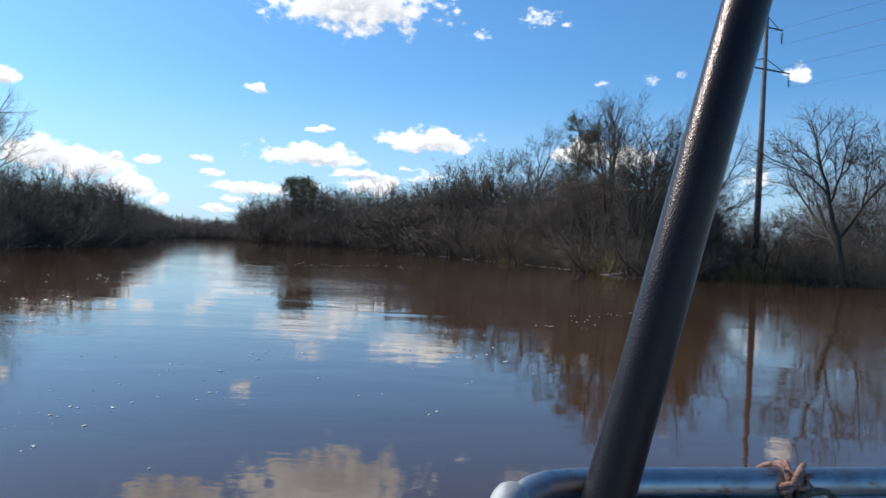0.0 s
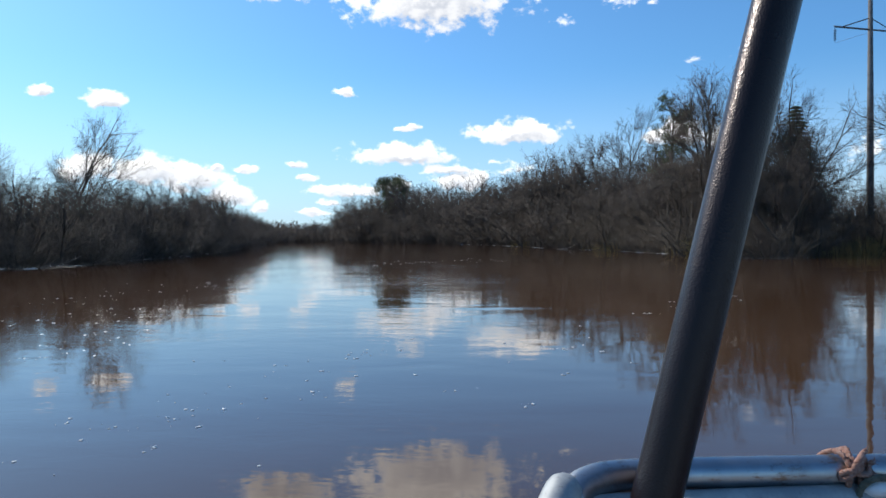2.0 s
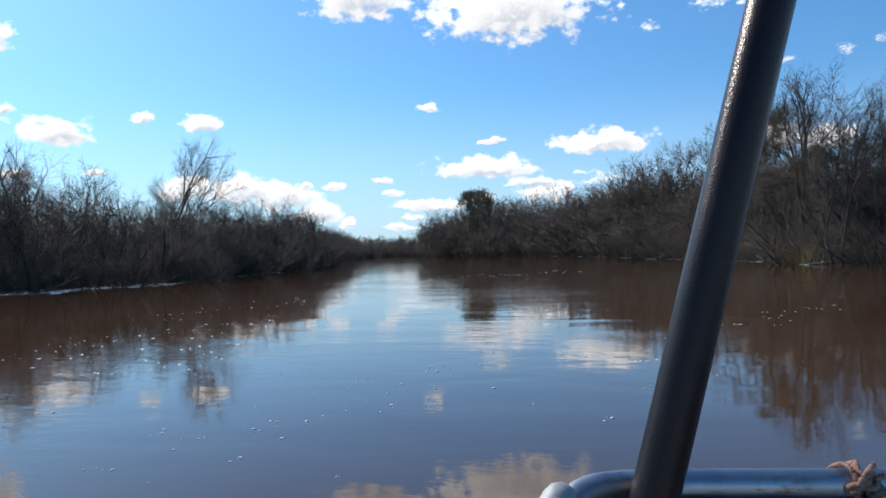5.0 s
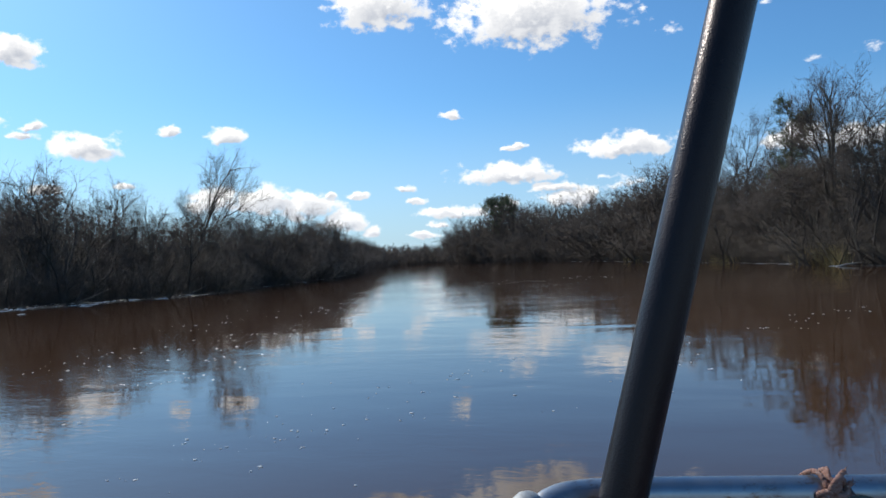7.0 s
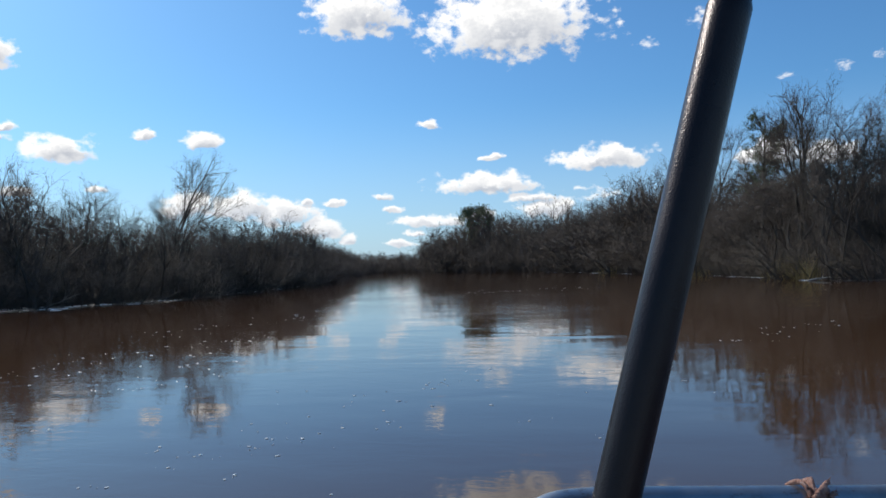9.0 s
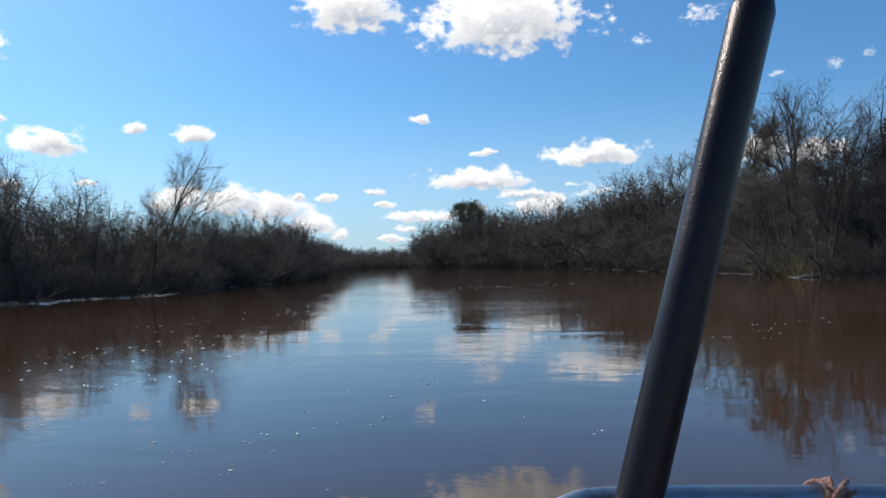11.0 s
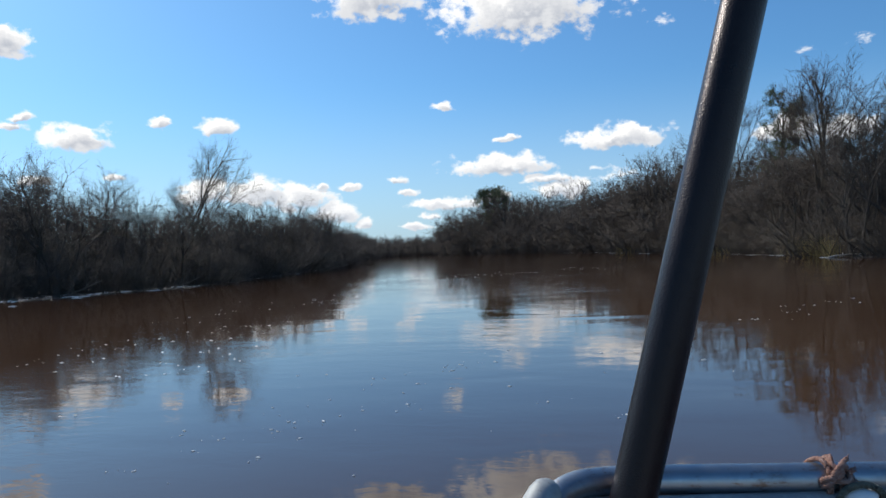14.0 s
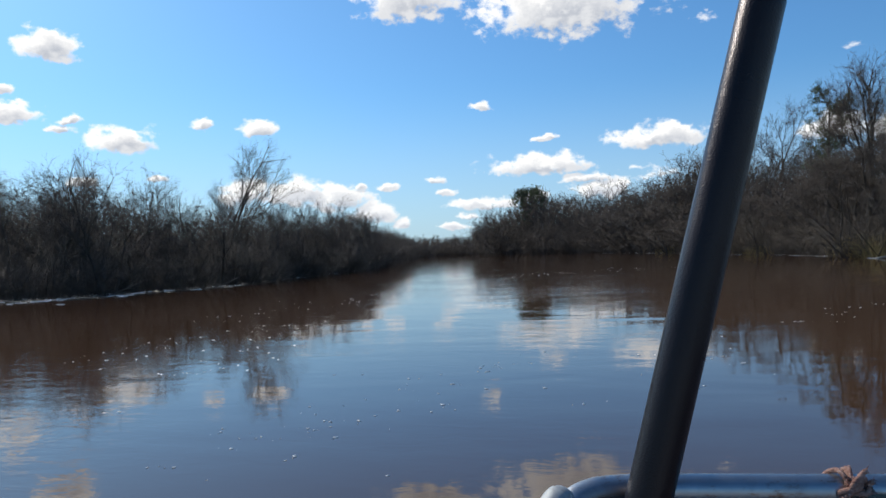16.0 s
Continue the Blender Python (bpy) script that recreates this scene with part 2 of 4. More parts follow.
def plain_material(name, a, b, rough, scale=6.0, metal=0.0):
    mat, n, bsdf = material(name, rough, metal)
    at = n.add("ShaderNodeTexCoord", 3)
    spots = n.noise(at, scale, 6.0, 0.65)
    n.put(n.mix(n.ramp(spots, 0.3, 0.7), (*a, 1), (*b, 1)), bsdf.inputs["Base Color"])
    bump(n, bsdf, spots, 0.2, 0.004)
    return mat


HULL = plain_material("hull_paint", (0.30, 0.32, 0.34), (0.42, 0.44, 0.46), 0.45)
# unseen deck, kept dark so the rail's underside reflects a dark tone
DECK = plain_material("dark_deck", (0.035, 0.028, 0.022), (0.065, 0.052, 0.042), 0.6)
CONCRETE = plain_material("weathered_concrete", (0.12, 0.115, 0.11), (0.2, 0.19, 0.18), 0.9, 3.0)
STEEL = plain_material("dark_steel", (0.06, 0.06, 0.065), (0.1, 0.1, 0.105), 0.6, 8.0, 0.4)
GLASSY = plain_material("insulator_glaze", (0.03, 0.05, 0.06), (0.05, 0.08, 0.09), 0.25)
# white of the froth, used too for slivers that imitate sun glints
FOAM_GLINT = plain_material("foam_and_glint_white", (0.75, 0.74, 0.70), (0.85, 0.85, 0.83), 0.5, 30.0)
DRIFT = plain_material("wet_driftwood", (0.05, 0.04, 0.03), (0.16, 0.13, 0.1), 0.5, 12.0)
PALEWOOD = plain_material("bleached_wood", (0.35, 0.32, 0.28), (0.5, 0.47, 0.42), 0.8, 12.0)
WHITE = plain_material("white_plastic", (0.72, 0.72, 0.70), (0.8, 0.8, 0.79), 0.35)

# ------------------------------------------------------------------ mesh helpers


def cross(a, b):
    return np.array((a[1] * b[2] - a[2] * b[1], a[2] * b[0] - a[0] * b[2], a[0] * b[1] - a[1] * b[0]))


def unit(v):
    return v / (math.sqrt(v[0] * v[0] + v[1] * v[1] + v[2] * v[2]) + 1e-12)


class Mesh:
    """Collects vertices and faces of tubes, cones and blades for one mesh."""

    def __init__(self):
        self.v, self.f, self.count = [], [], 0

    def tube(self, points, radii, sides=6, cap=False, turn=0.0):
        pts = np.asarray(points, float)
        k = len(pts)
        rings = []
        for i in range(k):
            d = pts[min(i + 1, k - 1)] - pts[max(i - 1, 0)]
            d = unit(d)
            ref = np.array((0.0, 0.0, 1.0)) if abs(d[2]) < 0.92 else np.array((0.0, 1.0, 0.0))
            a = unit(cross(d, ref))
            b = cross(d, a)
            ang = turn + np.arange(sides) * 2 * math.pi / sides
            rings.append(pts[i] + radii[i] * (np.cos(ang)[:, None] * a + np.sin(ang)[:, None] * b))
        base = self.count
        self.v.extend(rings)
        self.count += sides * k
        for i in range(k - 1):
            for j in range(sides):
                m = (j + 1) % sides
                self.f.append((base + i * sides + j, base + i * sides + m, base + (i + 1) * sides + m, base + (i + 1) * sides + j))
        if cap:
            self.f.append(tuple(base + j for j in reversed(range(sides))))
            self.f.append(tuple(base + (k - 1) * sides + j for j in range(sides)))

    def spike(self, a, b, r):
        """A three-sided thorn from a to its tip b."""
        ax, ay, az = float(a[0]), float(a[1]), float(a[2])
        dx, dy, dz = float(b[0]) - ax, float(b[1]) - ay, float(b[2]) - az
        k = math.sqrt(dx * dx + dy * dy + dz * dz) + 1e-12
        dx, dy, dz = dx / k, dy / k, dz / k
        ux, uy, uz = (dy, -dx, 0.0) if abs(dz) < 0.9 else (0.0, dz, -dy)
        k = math.sqrt(ux * ux + uy * uy + uz * uz) + 1e-12
        ux, uy, uz = ux / k, uy / k, uz / k
        wx, wy, wz = dy * uz - dz * uy, dz * ux - dx * uz, dx * uy - dy * ux
        h, g = 0.5 * r, 0.87 * r
        self.v.append(((ax + r * ux, ay + r * uy, az + r * uz),
                       (ax - h * ux + g * wx, ay - h * uy + g * wy, az - h * uz + g * wz),
                       (ax - h * ux - g * wx, ay - h * uy - g * wy, az - h * uz - g * wz),
                       (float(b[0]), float(b[1]), float(b[2]))))
        c = self.count
        self.f += [(c, c + 1, c + 3), (c + 1, c + 2, c + 3), (c + 2, c, c + 3)]
        self.count += 4

    def blade(self, a, b, w, side):
        a, b, side = (np.asarray(q, float) for q in (a, b, side))
        mid = (a + b) / 2
        self.v.append(np.array((a - side * w, a + side * w, mid + side * w * 0.9 + np.array((0, 0, w * 0.4)), mid - side * w * 0.9 + np.array((0, 0, w * 0.4)), b)))
        c = self.count
        self.f += [(c, c + 1, c + 2, c + 3), (c + 3, c + 2, c + 4)]
        self.count += 5

    def build(self, name, mat, smooth=True):
        mesh = bpy.data.meshes.new(name)
        mesh.from_pydata([tuple(p) for block in self.v for p in block], [], self.f)
        mesh.materials.append(mat)
        if smooth:
            mesh.shade_smooth()
        mesh.update()
        return mesh


def part(name, mesh, parent, label=""):
    ob = new(name, mesh)
    ob.parent = parent
    return tagged(ob, label)


def bm_mesh(name, bm, mat, smooth=False):
    mesh = bpy.data.meshes.new(name)
    bm.to_mesh(mesh)
    bm.free()
    mesh.materials.append(mat)
    if smooth:
        mesh.shade_smooth()
    return mesh


def thing(name, label, category, group="", m=None):
    ob = new(name)
    if m is not None:
        ob.matrix_basis = m
    return tagged(ob, label, category, group)


rng = np.random.default_rng(11)

# ------------------------------------------------------------------ the river and its banks
# distance of the water's edge by azimuth (degrees to the left of +y)
EDGE = ((-180, 150), (-120, 70), (-60, 55), (-40, 52), (-32, 54), (-27, 56), (-25.5, 60), (-24, 62), (-19.5, 62), (-18, 54), (-16, 49), (-12, 53),
        (-8, 66), (-4, 78), (0, 98), (4, 132), (8, 165), (12, 195), (14.6, 225), (16, 300), (18.6, 310), (20.2, 250), (21.3, 160), (22.8, 104), (24, 86),
        (26, 70), (30, 56), (33.5, 49), (38, 46), (44, 43), (50, 43), (70, 45), (120, 70), (180, 150))


def edge(az):
    return float(np.interp(az, [q[0] for q in EDGE], [q[1] for q in EDGE]))


def spot(az, d, z=0.0):
    return (-math.sin(radians(az)) * d, math.cos(radians(az)) * d, z)


def ground_height(az, d):
    e = edge(az)
    x, y, _ = spot(az, d)
    n = noise.noise(Vector((x * 0.08, y * 0.08, 0))) * 0.35 + noise.noise(Vector((x * 0.4, y * 0.4, 3))) * 0.12
    s = (d - e) / 6.0
    return -1.6 + 1.75 / (1 + math.exp(-3.0 * s)) + n * (1 if d > e - 8 else 0.3) + min(max(d - e - 10, 0) * 0.012, 1.2)


def make_ground():
    azs = np.concatenate([np.arange(-180, -34, 4.0), np.arange(-34, 54, 0.75), np.arange(54, 180, 4.0)])
    rings = np.concatenate([np.array((0.5, 6, 14, 22)), np.geomspace(28, 420, 70), np.geomspace(470, 4200, 14)])
    verts = [(*spot(a, d)[:2], ground_height(a, d)) for a in azs for d in rings]
    k, m = len(rings), len(azs)
    faces = [(i * k + j, i * k + j + 1, ((i + 1) % m) * k + j + 1, ((i + 1) % m) * k + j) for i in range(m) for j in range(k - 1)]
    faces.append(tuple(i * k for i in range(m)))
    mesh = bpy.data.meshes.new("ground")
    mesh.from_pydata(verts, [], faces)
    mesh.materials.append(GROUND)
    mesh.shade_smooth()
    tagged(new("ground", mesh), "muddy brown flood plain below leafless scrub", "ground", kind="structure")


make_ground()


def make_water():
    rings = np.concatenate([np.array((1.0, 4, 10, 25)), np.geomspace(60, 4400, 12)])
    m = 96
    verts = [(*spot(i * 360 / m, d)[:2], 0.0) for i in range(m) for d in rings]
    k = len(rings)
    faces = [(i * k + j, ((i + 1) % m) * k + j, ((i + 1) % m) * k + j + 1, i * k + j + 1) for i in range(m) for j in range(k - 1)]
    faces.append(tuple(i * k for i in reversed(range(m))))
    mesh = bpy.data.meshes.new("water")
    mesh.from_pydata(verts, [], faces)
    mesh.materials.append(WATER)
    mesh.shade_smooth()
    ob = tagged(new("water", mesh), "calm muddy brown river water reflecting sky and trees", "water", kind="structure")
    return ob


make_water()

# ------------------------------------------------------------------ trees and shrubs


def sideways(d, angle, spin):
    """Turns the direction d away by an angle, round it by spin (radians)."""
    ref = np.array((0.0, 0.0, 1.0)) if abs(d[2]) < 0.95 else np.array((1.0, 0.0, 0.0))
    u = unit(cross(d, ref))
    w = cross(d, u)
    return unit(d * math.cos(angle) + (u * math.cos(spin) + w * math.sin(spin)) * math.sin(angle))


def stem(r, start, d, length, r0, r1, steps, wobble, lift):
    pts, here, way = [np.array(start, float)], np.array(start, float), unit(np.array(d, float))
    for _ in range(steps):
        way = unit(way + r.normal(0, wobble, 3) + np.array((0, 0, lift)))
        here = here + way * length / steps
        pts.append(here)
    return pts, list(np.linspace(r0, r1, steps + 1))


def along(pts, radii, s):
    i = min(int(s * (len(pts) - 1)), len(pts) - 2)
    f = s * (len(pts) - 1) - i
    return pts[i] * (1 - f) + pts[i + 1] * f, unit(pts[i + 1] - pts[i]), radii[i] * (1 - f) + radii[i + 1] * f


Habit = namedtuple("Habit", "height stems lean trunk first levels leader ratio angle forks side shoot lift thin")


def limb(r, wood, fine, start, d, length, radius, level, h):
    """One limb with its shoots, and the limbs that it forks into."""
    low = max(radius * 0.7, h.thin)
    pts, rr = stem(r, start, d, length, max(radius, h.thin), low, 3 if level > 1 else 2, 0.07 + 0.012 * (h.levels - level), h.lift)
    if level > 2:
        wood.tube(pts, rr, 7 if level == h.levels else 5)
    elif level > 0:
        wood.tube(pts, rr, 3)
    else:
        fine.spike(pts[0], pts[-1], low)
    for _ in range(h.side if level < h.levels else 0):
        p, w, q = along(pts, rr, r.uniform(0.15, 0.99))
        way = unit(sideways(w, r.uniform(0.4, 0.95), r.uniform(0, 6.283)) + np.array((0, 0, 0.10)))
        size = h.shoot * r.uniform(0.5, 1.3)
        tip = p + way * size
        fine.spike(p, tip, h.thin)
        for _ in range(2):
            k = r.uniform(0.25, 0.9)
            m = p * (1 - k) + tip * k
            fine.spike(m, m + sideways(way, r.uniform(0.35, 0.9), r.uniform(0, 6.283)) * size * r.uniform(0.3, 0.6), h.thin * 0.8)
    if level == 0:
        return
    spin = r.uniform(0, 6.283)
    limb(r, wood, fine, pts[-1], sideways(unit(pts[-1] - pts[-2]), r.uniform(0.05, 0.28), spin), length * h.leader * r.uniform(0.85, 1.1), low, level - 1, h)
    count = h.forks + (1 if r.uniform() < 0.4 else 0)
    for i in range(count):
        at = 1.0 if i == 0 else r.uniform(0.45, 0.95)
        p, w, q = along(pts, rr, min(at, 0.99))
        way = sideways(w, h.angle * r.uniform(0.7, 1.3), spin + 3.14 + 2.4 * i + r.uniform(-0.5, 0.5))
        limb(r, wood, fine, p, way, length * h.ratio * r.uniform(0.75, 1.15), q * 0.68, level - 1, h)


def bare_plant(seed, h):
    """Trunk and limbs in one mesh, shoots and twigs in another, brought to the habit's height."""
    r = np.random.default_rng(seed)
    wood, fine = Mesh(), Mesh()
    for s in range(h.stems):
        spin = 2 * math.pi * (s + r.uniform(-0.3, 0.3)) / max(h.stems, 1)
        lean = h.lean * (r.uniform(0.25, 1.0) if h.stems > 1 else 1.0)
        d = np.array((math.cos(spin) * math.sin(lean), math.sin(spin) * math.sin(lean), math.cos(lean)))
        start = np.array((math.cos(spin), math.sin(spin), 0)) * (0.0 if h.stems == 1 else r.uniform(0.03, 0.35)) - np.array((0, 0, 0.5))
        limb(r, wood, fine, start, d, h.first * r.uniform(0.8, 1.15), h.trunk * r.uniform(0.75, 1.1), h.levels, h)
    top = max(float(np.max(np.asarray(block)[:, 2])) for block in wood.v + fine.v)
    for mesh in (wood, fine):
        mesh.v = [np.asarray(block, float) * (h.height / top) for block in mesh.v]
    return wood, fine


def plant_prototype(name, label, category, group, seed, habit, twig):
    wood, fine = bare_plant(seed, habit)
    ob = thing(name, label, category, group)
    part("trunk", wood.build(name + "_trunk", BARK), ob)
    part("crown", fine.build(name + "_crown", twig), ob)
    return ob


TREE_LABEL = "tall leafless deciduous tree with grey bark on the river bank"
YOUNG_LABEL = "leafless young tree with a rounded twiggy crown on the bank"
BUSH_LABEL = "leafless grey-brown willow bush with many stems at the water"
KINDS = {}
for i in range(3):
    KINDS.setdefault("tall", []).append(plant_prototype(
        "bare_tree", TREE_LABEL, "tree", "tall bank trees", 100 + i,
        Habit(12.0, 1, 0.05, 0.19, 2.9, 6, 0.84, 0.70, 0.62, 1, 6, 0.75, 0.035, 0.0085), TWIG))
for i in range(2):
    KINDS.setdefault("vase", []).append(plant_prototype(
        "spreading_tree", "tall leafless tree with a wide fan-shaped crown", "tree", "spreading trees", 150 + i,
        Habit(12.0, 1, 0.03, 0.19, 3.4, 5, 0.80, 0.74, 0.60, 2, 4, 0.70, 0.035, 0.0085), TWIG))
for i in range(4):
    KINDS.setdefault("young", []).append(plant_prototype(
        "young_tree", YOUNG_LABEL, "tree", "young bank trees", 200 + i,
        Habit(7.3, 2, 0.30, 0.10, 2.0, 5, 0.82, 0.74, 0.66, 1, 4, 0.6, 0.03, 0.0068), TWIG))
for i in range(5):
    KINDS.setdefault("bush", []).append(plant_prototype(
        "willow_bush", BUSH_LABEL, "shrub", "willow bushes", 300 + i,
        Habit(4.4, 7, 1.05, 0.045, 1.25, 3, 0.84, 0.74, 0.75, 1, 4, 0.55, 0.05, 0.0065), TWIG if i % 2 else TWIG_PALE))
for i in range(3):
    KINDS.setdefault("far", []).append(plant_prototype(
        "far_tree", "leafless tree in the woods along the far bank", "tree", "far bank trees", 400 + i,
        Habit(9.5, 2, 0.22, 0.13, 2.8, 4, 0.82, 0.74, 0.62, 1, 4, 1.0, 0.03, 0.021), TWIG))
for i in range(2):
    KINDS.setdefault("far_bush", []).append(plant_prototype(
        "far_bush", "leafless bush with many stems on the far bank", "shrub", "far bank bushes", 500 + i,
        Habit(5.5, 5, 0.9, 0.055, 1.7, 3, 0.82, 0.74, 0.72, 1, 4, 0.8, 0.045, 0.020), TWIG))
BASE = {"tall": 12.0, "vase": 12.0, "young": 7.3, "bush": 4.4, "far": 9.5, "far_bush": 5.5}
HOME = {ob: True for obs in KINDS.values() for ob in obs}     # prototypes still waiting for a place


def plant(kind, az, d, height, spin=None, spread=None):
    options = KINDS[kind]
    waiting = [q for q in options if q in HOME]
    ob = waiting[0] if waiting else options[int(rng.integers(len(options)))]
    s = height / BASE[kind]
    x, y, _ = spot(az, d)
    z = max(ground_height(az, d), -0.35)
    wide = s * (rng.uniform(0.95, 1.3) if spread is None else spread)
    m = pose(x, y, z, rng.normal(0, 2.5), rng.normal(0, 2.5), rng.uniform(0, 360) if spin is None else spin) @ Matrix.Diagonal((wide, wide, s, 1))
    if HOME.pop(ob, False):
        ob.matrix_basis = m
        return ob
    return copy_thing_flat(ob, m)


def copy_thing_flat(ob, m):
    keep = ob.matrix_basis.copy()
    ob.matrix_basis = Matrix()
    made = copy_thing(ob, m)
    ob.matrix_basis = keep
    return made


# height of the tree line above the horizon, in degrees, by azimuth
SKYLINE = ((-32, 12.4), (-28, 12), (-26, 9), (-24.8, 5.4), (-19.6, 5.2), (-18.2, 7.4), (-16, 8.8), (-12, 8.9), (-8, 8.1), (-5, 7.5), (-2, 6.8), (0, 6.1), (3, 5.5), (6, 4.2), (8, 4.1),
           (10, 4.1), (12, 4.0), (13.4, 3.2), (14.8, 2.6), (15.5, 1.3), (20.2, 1.4), (22, 1.9), (24, 3.0), (26, 3.9), (28, 4.3), (32, 4.8), (36, 5.6), (39, 6.8), (44, 8.0), (50, 9.0))


def skyline(az):
    clump = 1 + 0.20 * noise.noise(Vector((az * 0.75, 0.3, 0))) + 0.22 * noise.noise(Vector((az * 2.1, 7.3, 0)))
    return clump * float(np.interp(az, [q[0] for q in SKYLINE], [q[1] for q in SKYLINE]))


def belt(az0, az1, spacing, rows, first=-0.5, gap=2.6):
    """Rows of growth that follow the water's edge between two azimuths."""
    for row in range(rows):
        az = az0
        while az < az1:
            e = edge(az)
            slope = abs(edge(az + 0.4) - edge(az - 0.4)) / 0.8      # metres a degree along the view
            run = math.hypot(e * math.pi / 180, slope)
            d = e + first + row * gap * (1 + e / 120) + rng.uniform(-0.8, 0.8)
            top = math.tan(radians(skyline(az) * rng.uniform(0.72, 1.15))) * d + EYE
            low = row < 2 and rng.uniform() < 0.7 or top < 4.5
            if d > 85:
                plant("far_bush" if low else "far", az, d, top * (rng.uniform(0.5, 0.85) if low else 1.0))
            elif low:
                plant("bush", az, d, min(top * 0.8, rng.uniform(3.2, 5.4)))
            elif top < 8.5:
                plant("young", az, d, top)
            else:
                plant("tall" if rng.uniform() < 0.45 else "young", az, d, top * rng.uniform(0.75, 1.0))
            az += spacing * (1 + row * 0.15) * rng.uniform(0.7, 1.3) * (1 + e / 150) / run


belt(21.4, 24.5, 3.0, 3)
belt(24.5, 50.5, 1.85, 4)
for az, out, tall in ((31.5, -2.6, 3.0), (33.2, -1.8, 3.6), (36.5, -3.0, 2.8), (39.5, -2.2, 3.4), (42.5, -3.2, 3.0), (46.0, -2.4, 3.6), (28.4, -1.6, 3.2), (25.8, -1.2, 3.0)):
    plant("bush", az, edge(az) + out, tall)          # bushes standing in the flood
belt(-18.0, 0.0, 2.3, 4)
belt(0.0, 15.0, 2.9, 3)
belt(-31.5, -25.6, 2.8, 2)
belt(-25.4, -18.4, 4.0, 2)
belt(15.2, 21.4, 5.0, 2)

# single trees that stand out of the tree line
plant("vase", 34.2, 58, 11.0, 40, 0.75)
plant("tall", 42.0, 56, 9.8, 220)
plant("vase", -11.4, 58, 14.4, 100, 0.85)
plant("tall", -14.3, 56, 12.8, 60, 1.1)
plant("tall", -16.6, 58, 13.6, 20, 1.15)
plant("tall", -5.0, 86, 16.4, 10, 1.0)
plant("vase", -27.8, 57, 13.0, 200)
plant("tall", -29.9, 60, 12.0, 300)
plant("young", 27.6, 72, 7.6, 30)
plant("far", 9.6, 205, 16.5, 30)


def round_pine(az, d, height):
    """A pine with a dense round head."""
    r = np.random.default_rng(5)
    ob = thing("round_pine", "dark green pine with a dense rounded head above bare trees", "tree", "", pose(*spot(az, d), 0, 0, 0))
    wood, leaf = Mesh(), Mesh()
    wood.tube([(0, 0, -1), (0.1, 0, height * 0.5), (0, 0.1, height * 0.96)], [0.35, 0.28, 0.08], 8)
    for _ in range(72):
        u = unit(r.normal(0, 1, 3)) * r.uniform(0.25, 1.0) ** 0.5
        lop = 1 + 0.22 * noise.noise(Vector(u * 1.6))
        c = np.array((u[0] * 4.4 * lop, u[1] * 4.4 * lop, height - 3.9 + u[2] * (3.6 if u[2] > 0 else 7.5) * lop))
        wood.tube([(0, 0, c[2] - 1.2), c], [0.07, 0.03], 3)
        for _ in range(80):
            a = c + r.normal(0, 0.55, 3)
            leaf.spike(a, a + unit(r.normal(0, 1, 3) + (0, 0, 0.4)) * r.uniform(0.3, 0.7), 0.09)
    part("trunk", wood.build("round_pine_trunk", BARK), ob)
    part("crown", leaf.build("round_pine_crown", NEEDLE), ob, "dark green needles in a round head")


round_pine(11.2, 203, 18.2)
for az, d, tall in ((9.9, 204, 15.0), (10.5, 212, 15.5), (12.0, 206, 13.0), (8.9, 192, 15.5), (7.6, 178, 15.0), (10.8, 199, 14.6), (11.7, 200, 14.2), (12.7, 203, 13.6), (13.6, 212, 13.0), (11.2, 214, 15.6)):
    plant("far", az, d, tall)


def bank_pine(az, d, height):
    """An old pine with clumps of needles on the outer ends of its limbs."""
    r = np.random.default_rng(9)
    x, y, _ = spot(az, d)
    ob = thing("bank_pine", "old pine with sparse green needle clumps on the bank", "tree", "", pose(x, y, max(ground_height(az, d), -0.2), 0, 3, 0))
    wood, leaf = Mesh(), Mesh()
    pts, rr = stem(r, (0, 0, -0.5), (0.05, 0, 1), height, 0.24, 0.05, 10, 0.05, 0.03)
    wood.tube(pts, rr, 8)
    for i in range(34):
        s = 0.42 + 0.57 * i / 33
        p, w, q = along(pts, rr, min(s, 0.99))
        lp, lr = stem(r, p, sideways(w, r.uniform(0.8, 1.3), r.uniform(0, 6.283)), (2.6 * (1.25 - s) + 0.9) * r.uniform(0.7, 1.1), q * 0.45 + 0.015, 0.012, 5, 0.16, 0.12)
        wood.tube(lp, lr, 4)
        for j in range(7):
            bp, bw, _ = along(lp, lr, min(0.4 + 0.6 * (j + r.uniform(0, 1)) / 7, 0.99))
            end = bp + sideways(bw, r.uniform(0.3, 0.9), r.uniform(0, 6.283)) * r.uniform(0.3, 0.75)
            wood.tube([bp, end], [0.02, 0.008], 3)
            if r.uniform() < 0.35 + 0.5 * s:
                for _ in range(42):
                    a = end + r.normal(0, 0.16, 3)
                    leaf.spike(a, a + unit(r.normal(0, 1, 3) + (0, 0, 0.6)) * r.uniform(0.12, 0.3), 0.022)
    part("trunk", wood.build("bank_pine_trunk", BARK), ob)
    part("crown", leaf.build("bank_pine_crown", NEEDLE), ob, "sparse clumps of green needles")


bank_pine(-8.9, 70, 13.0)


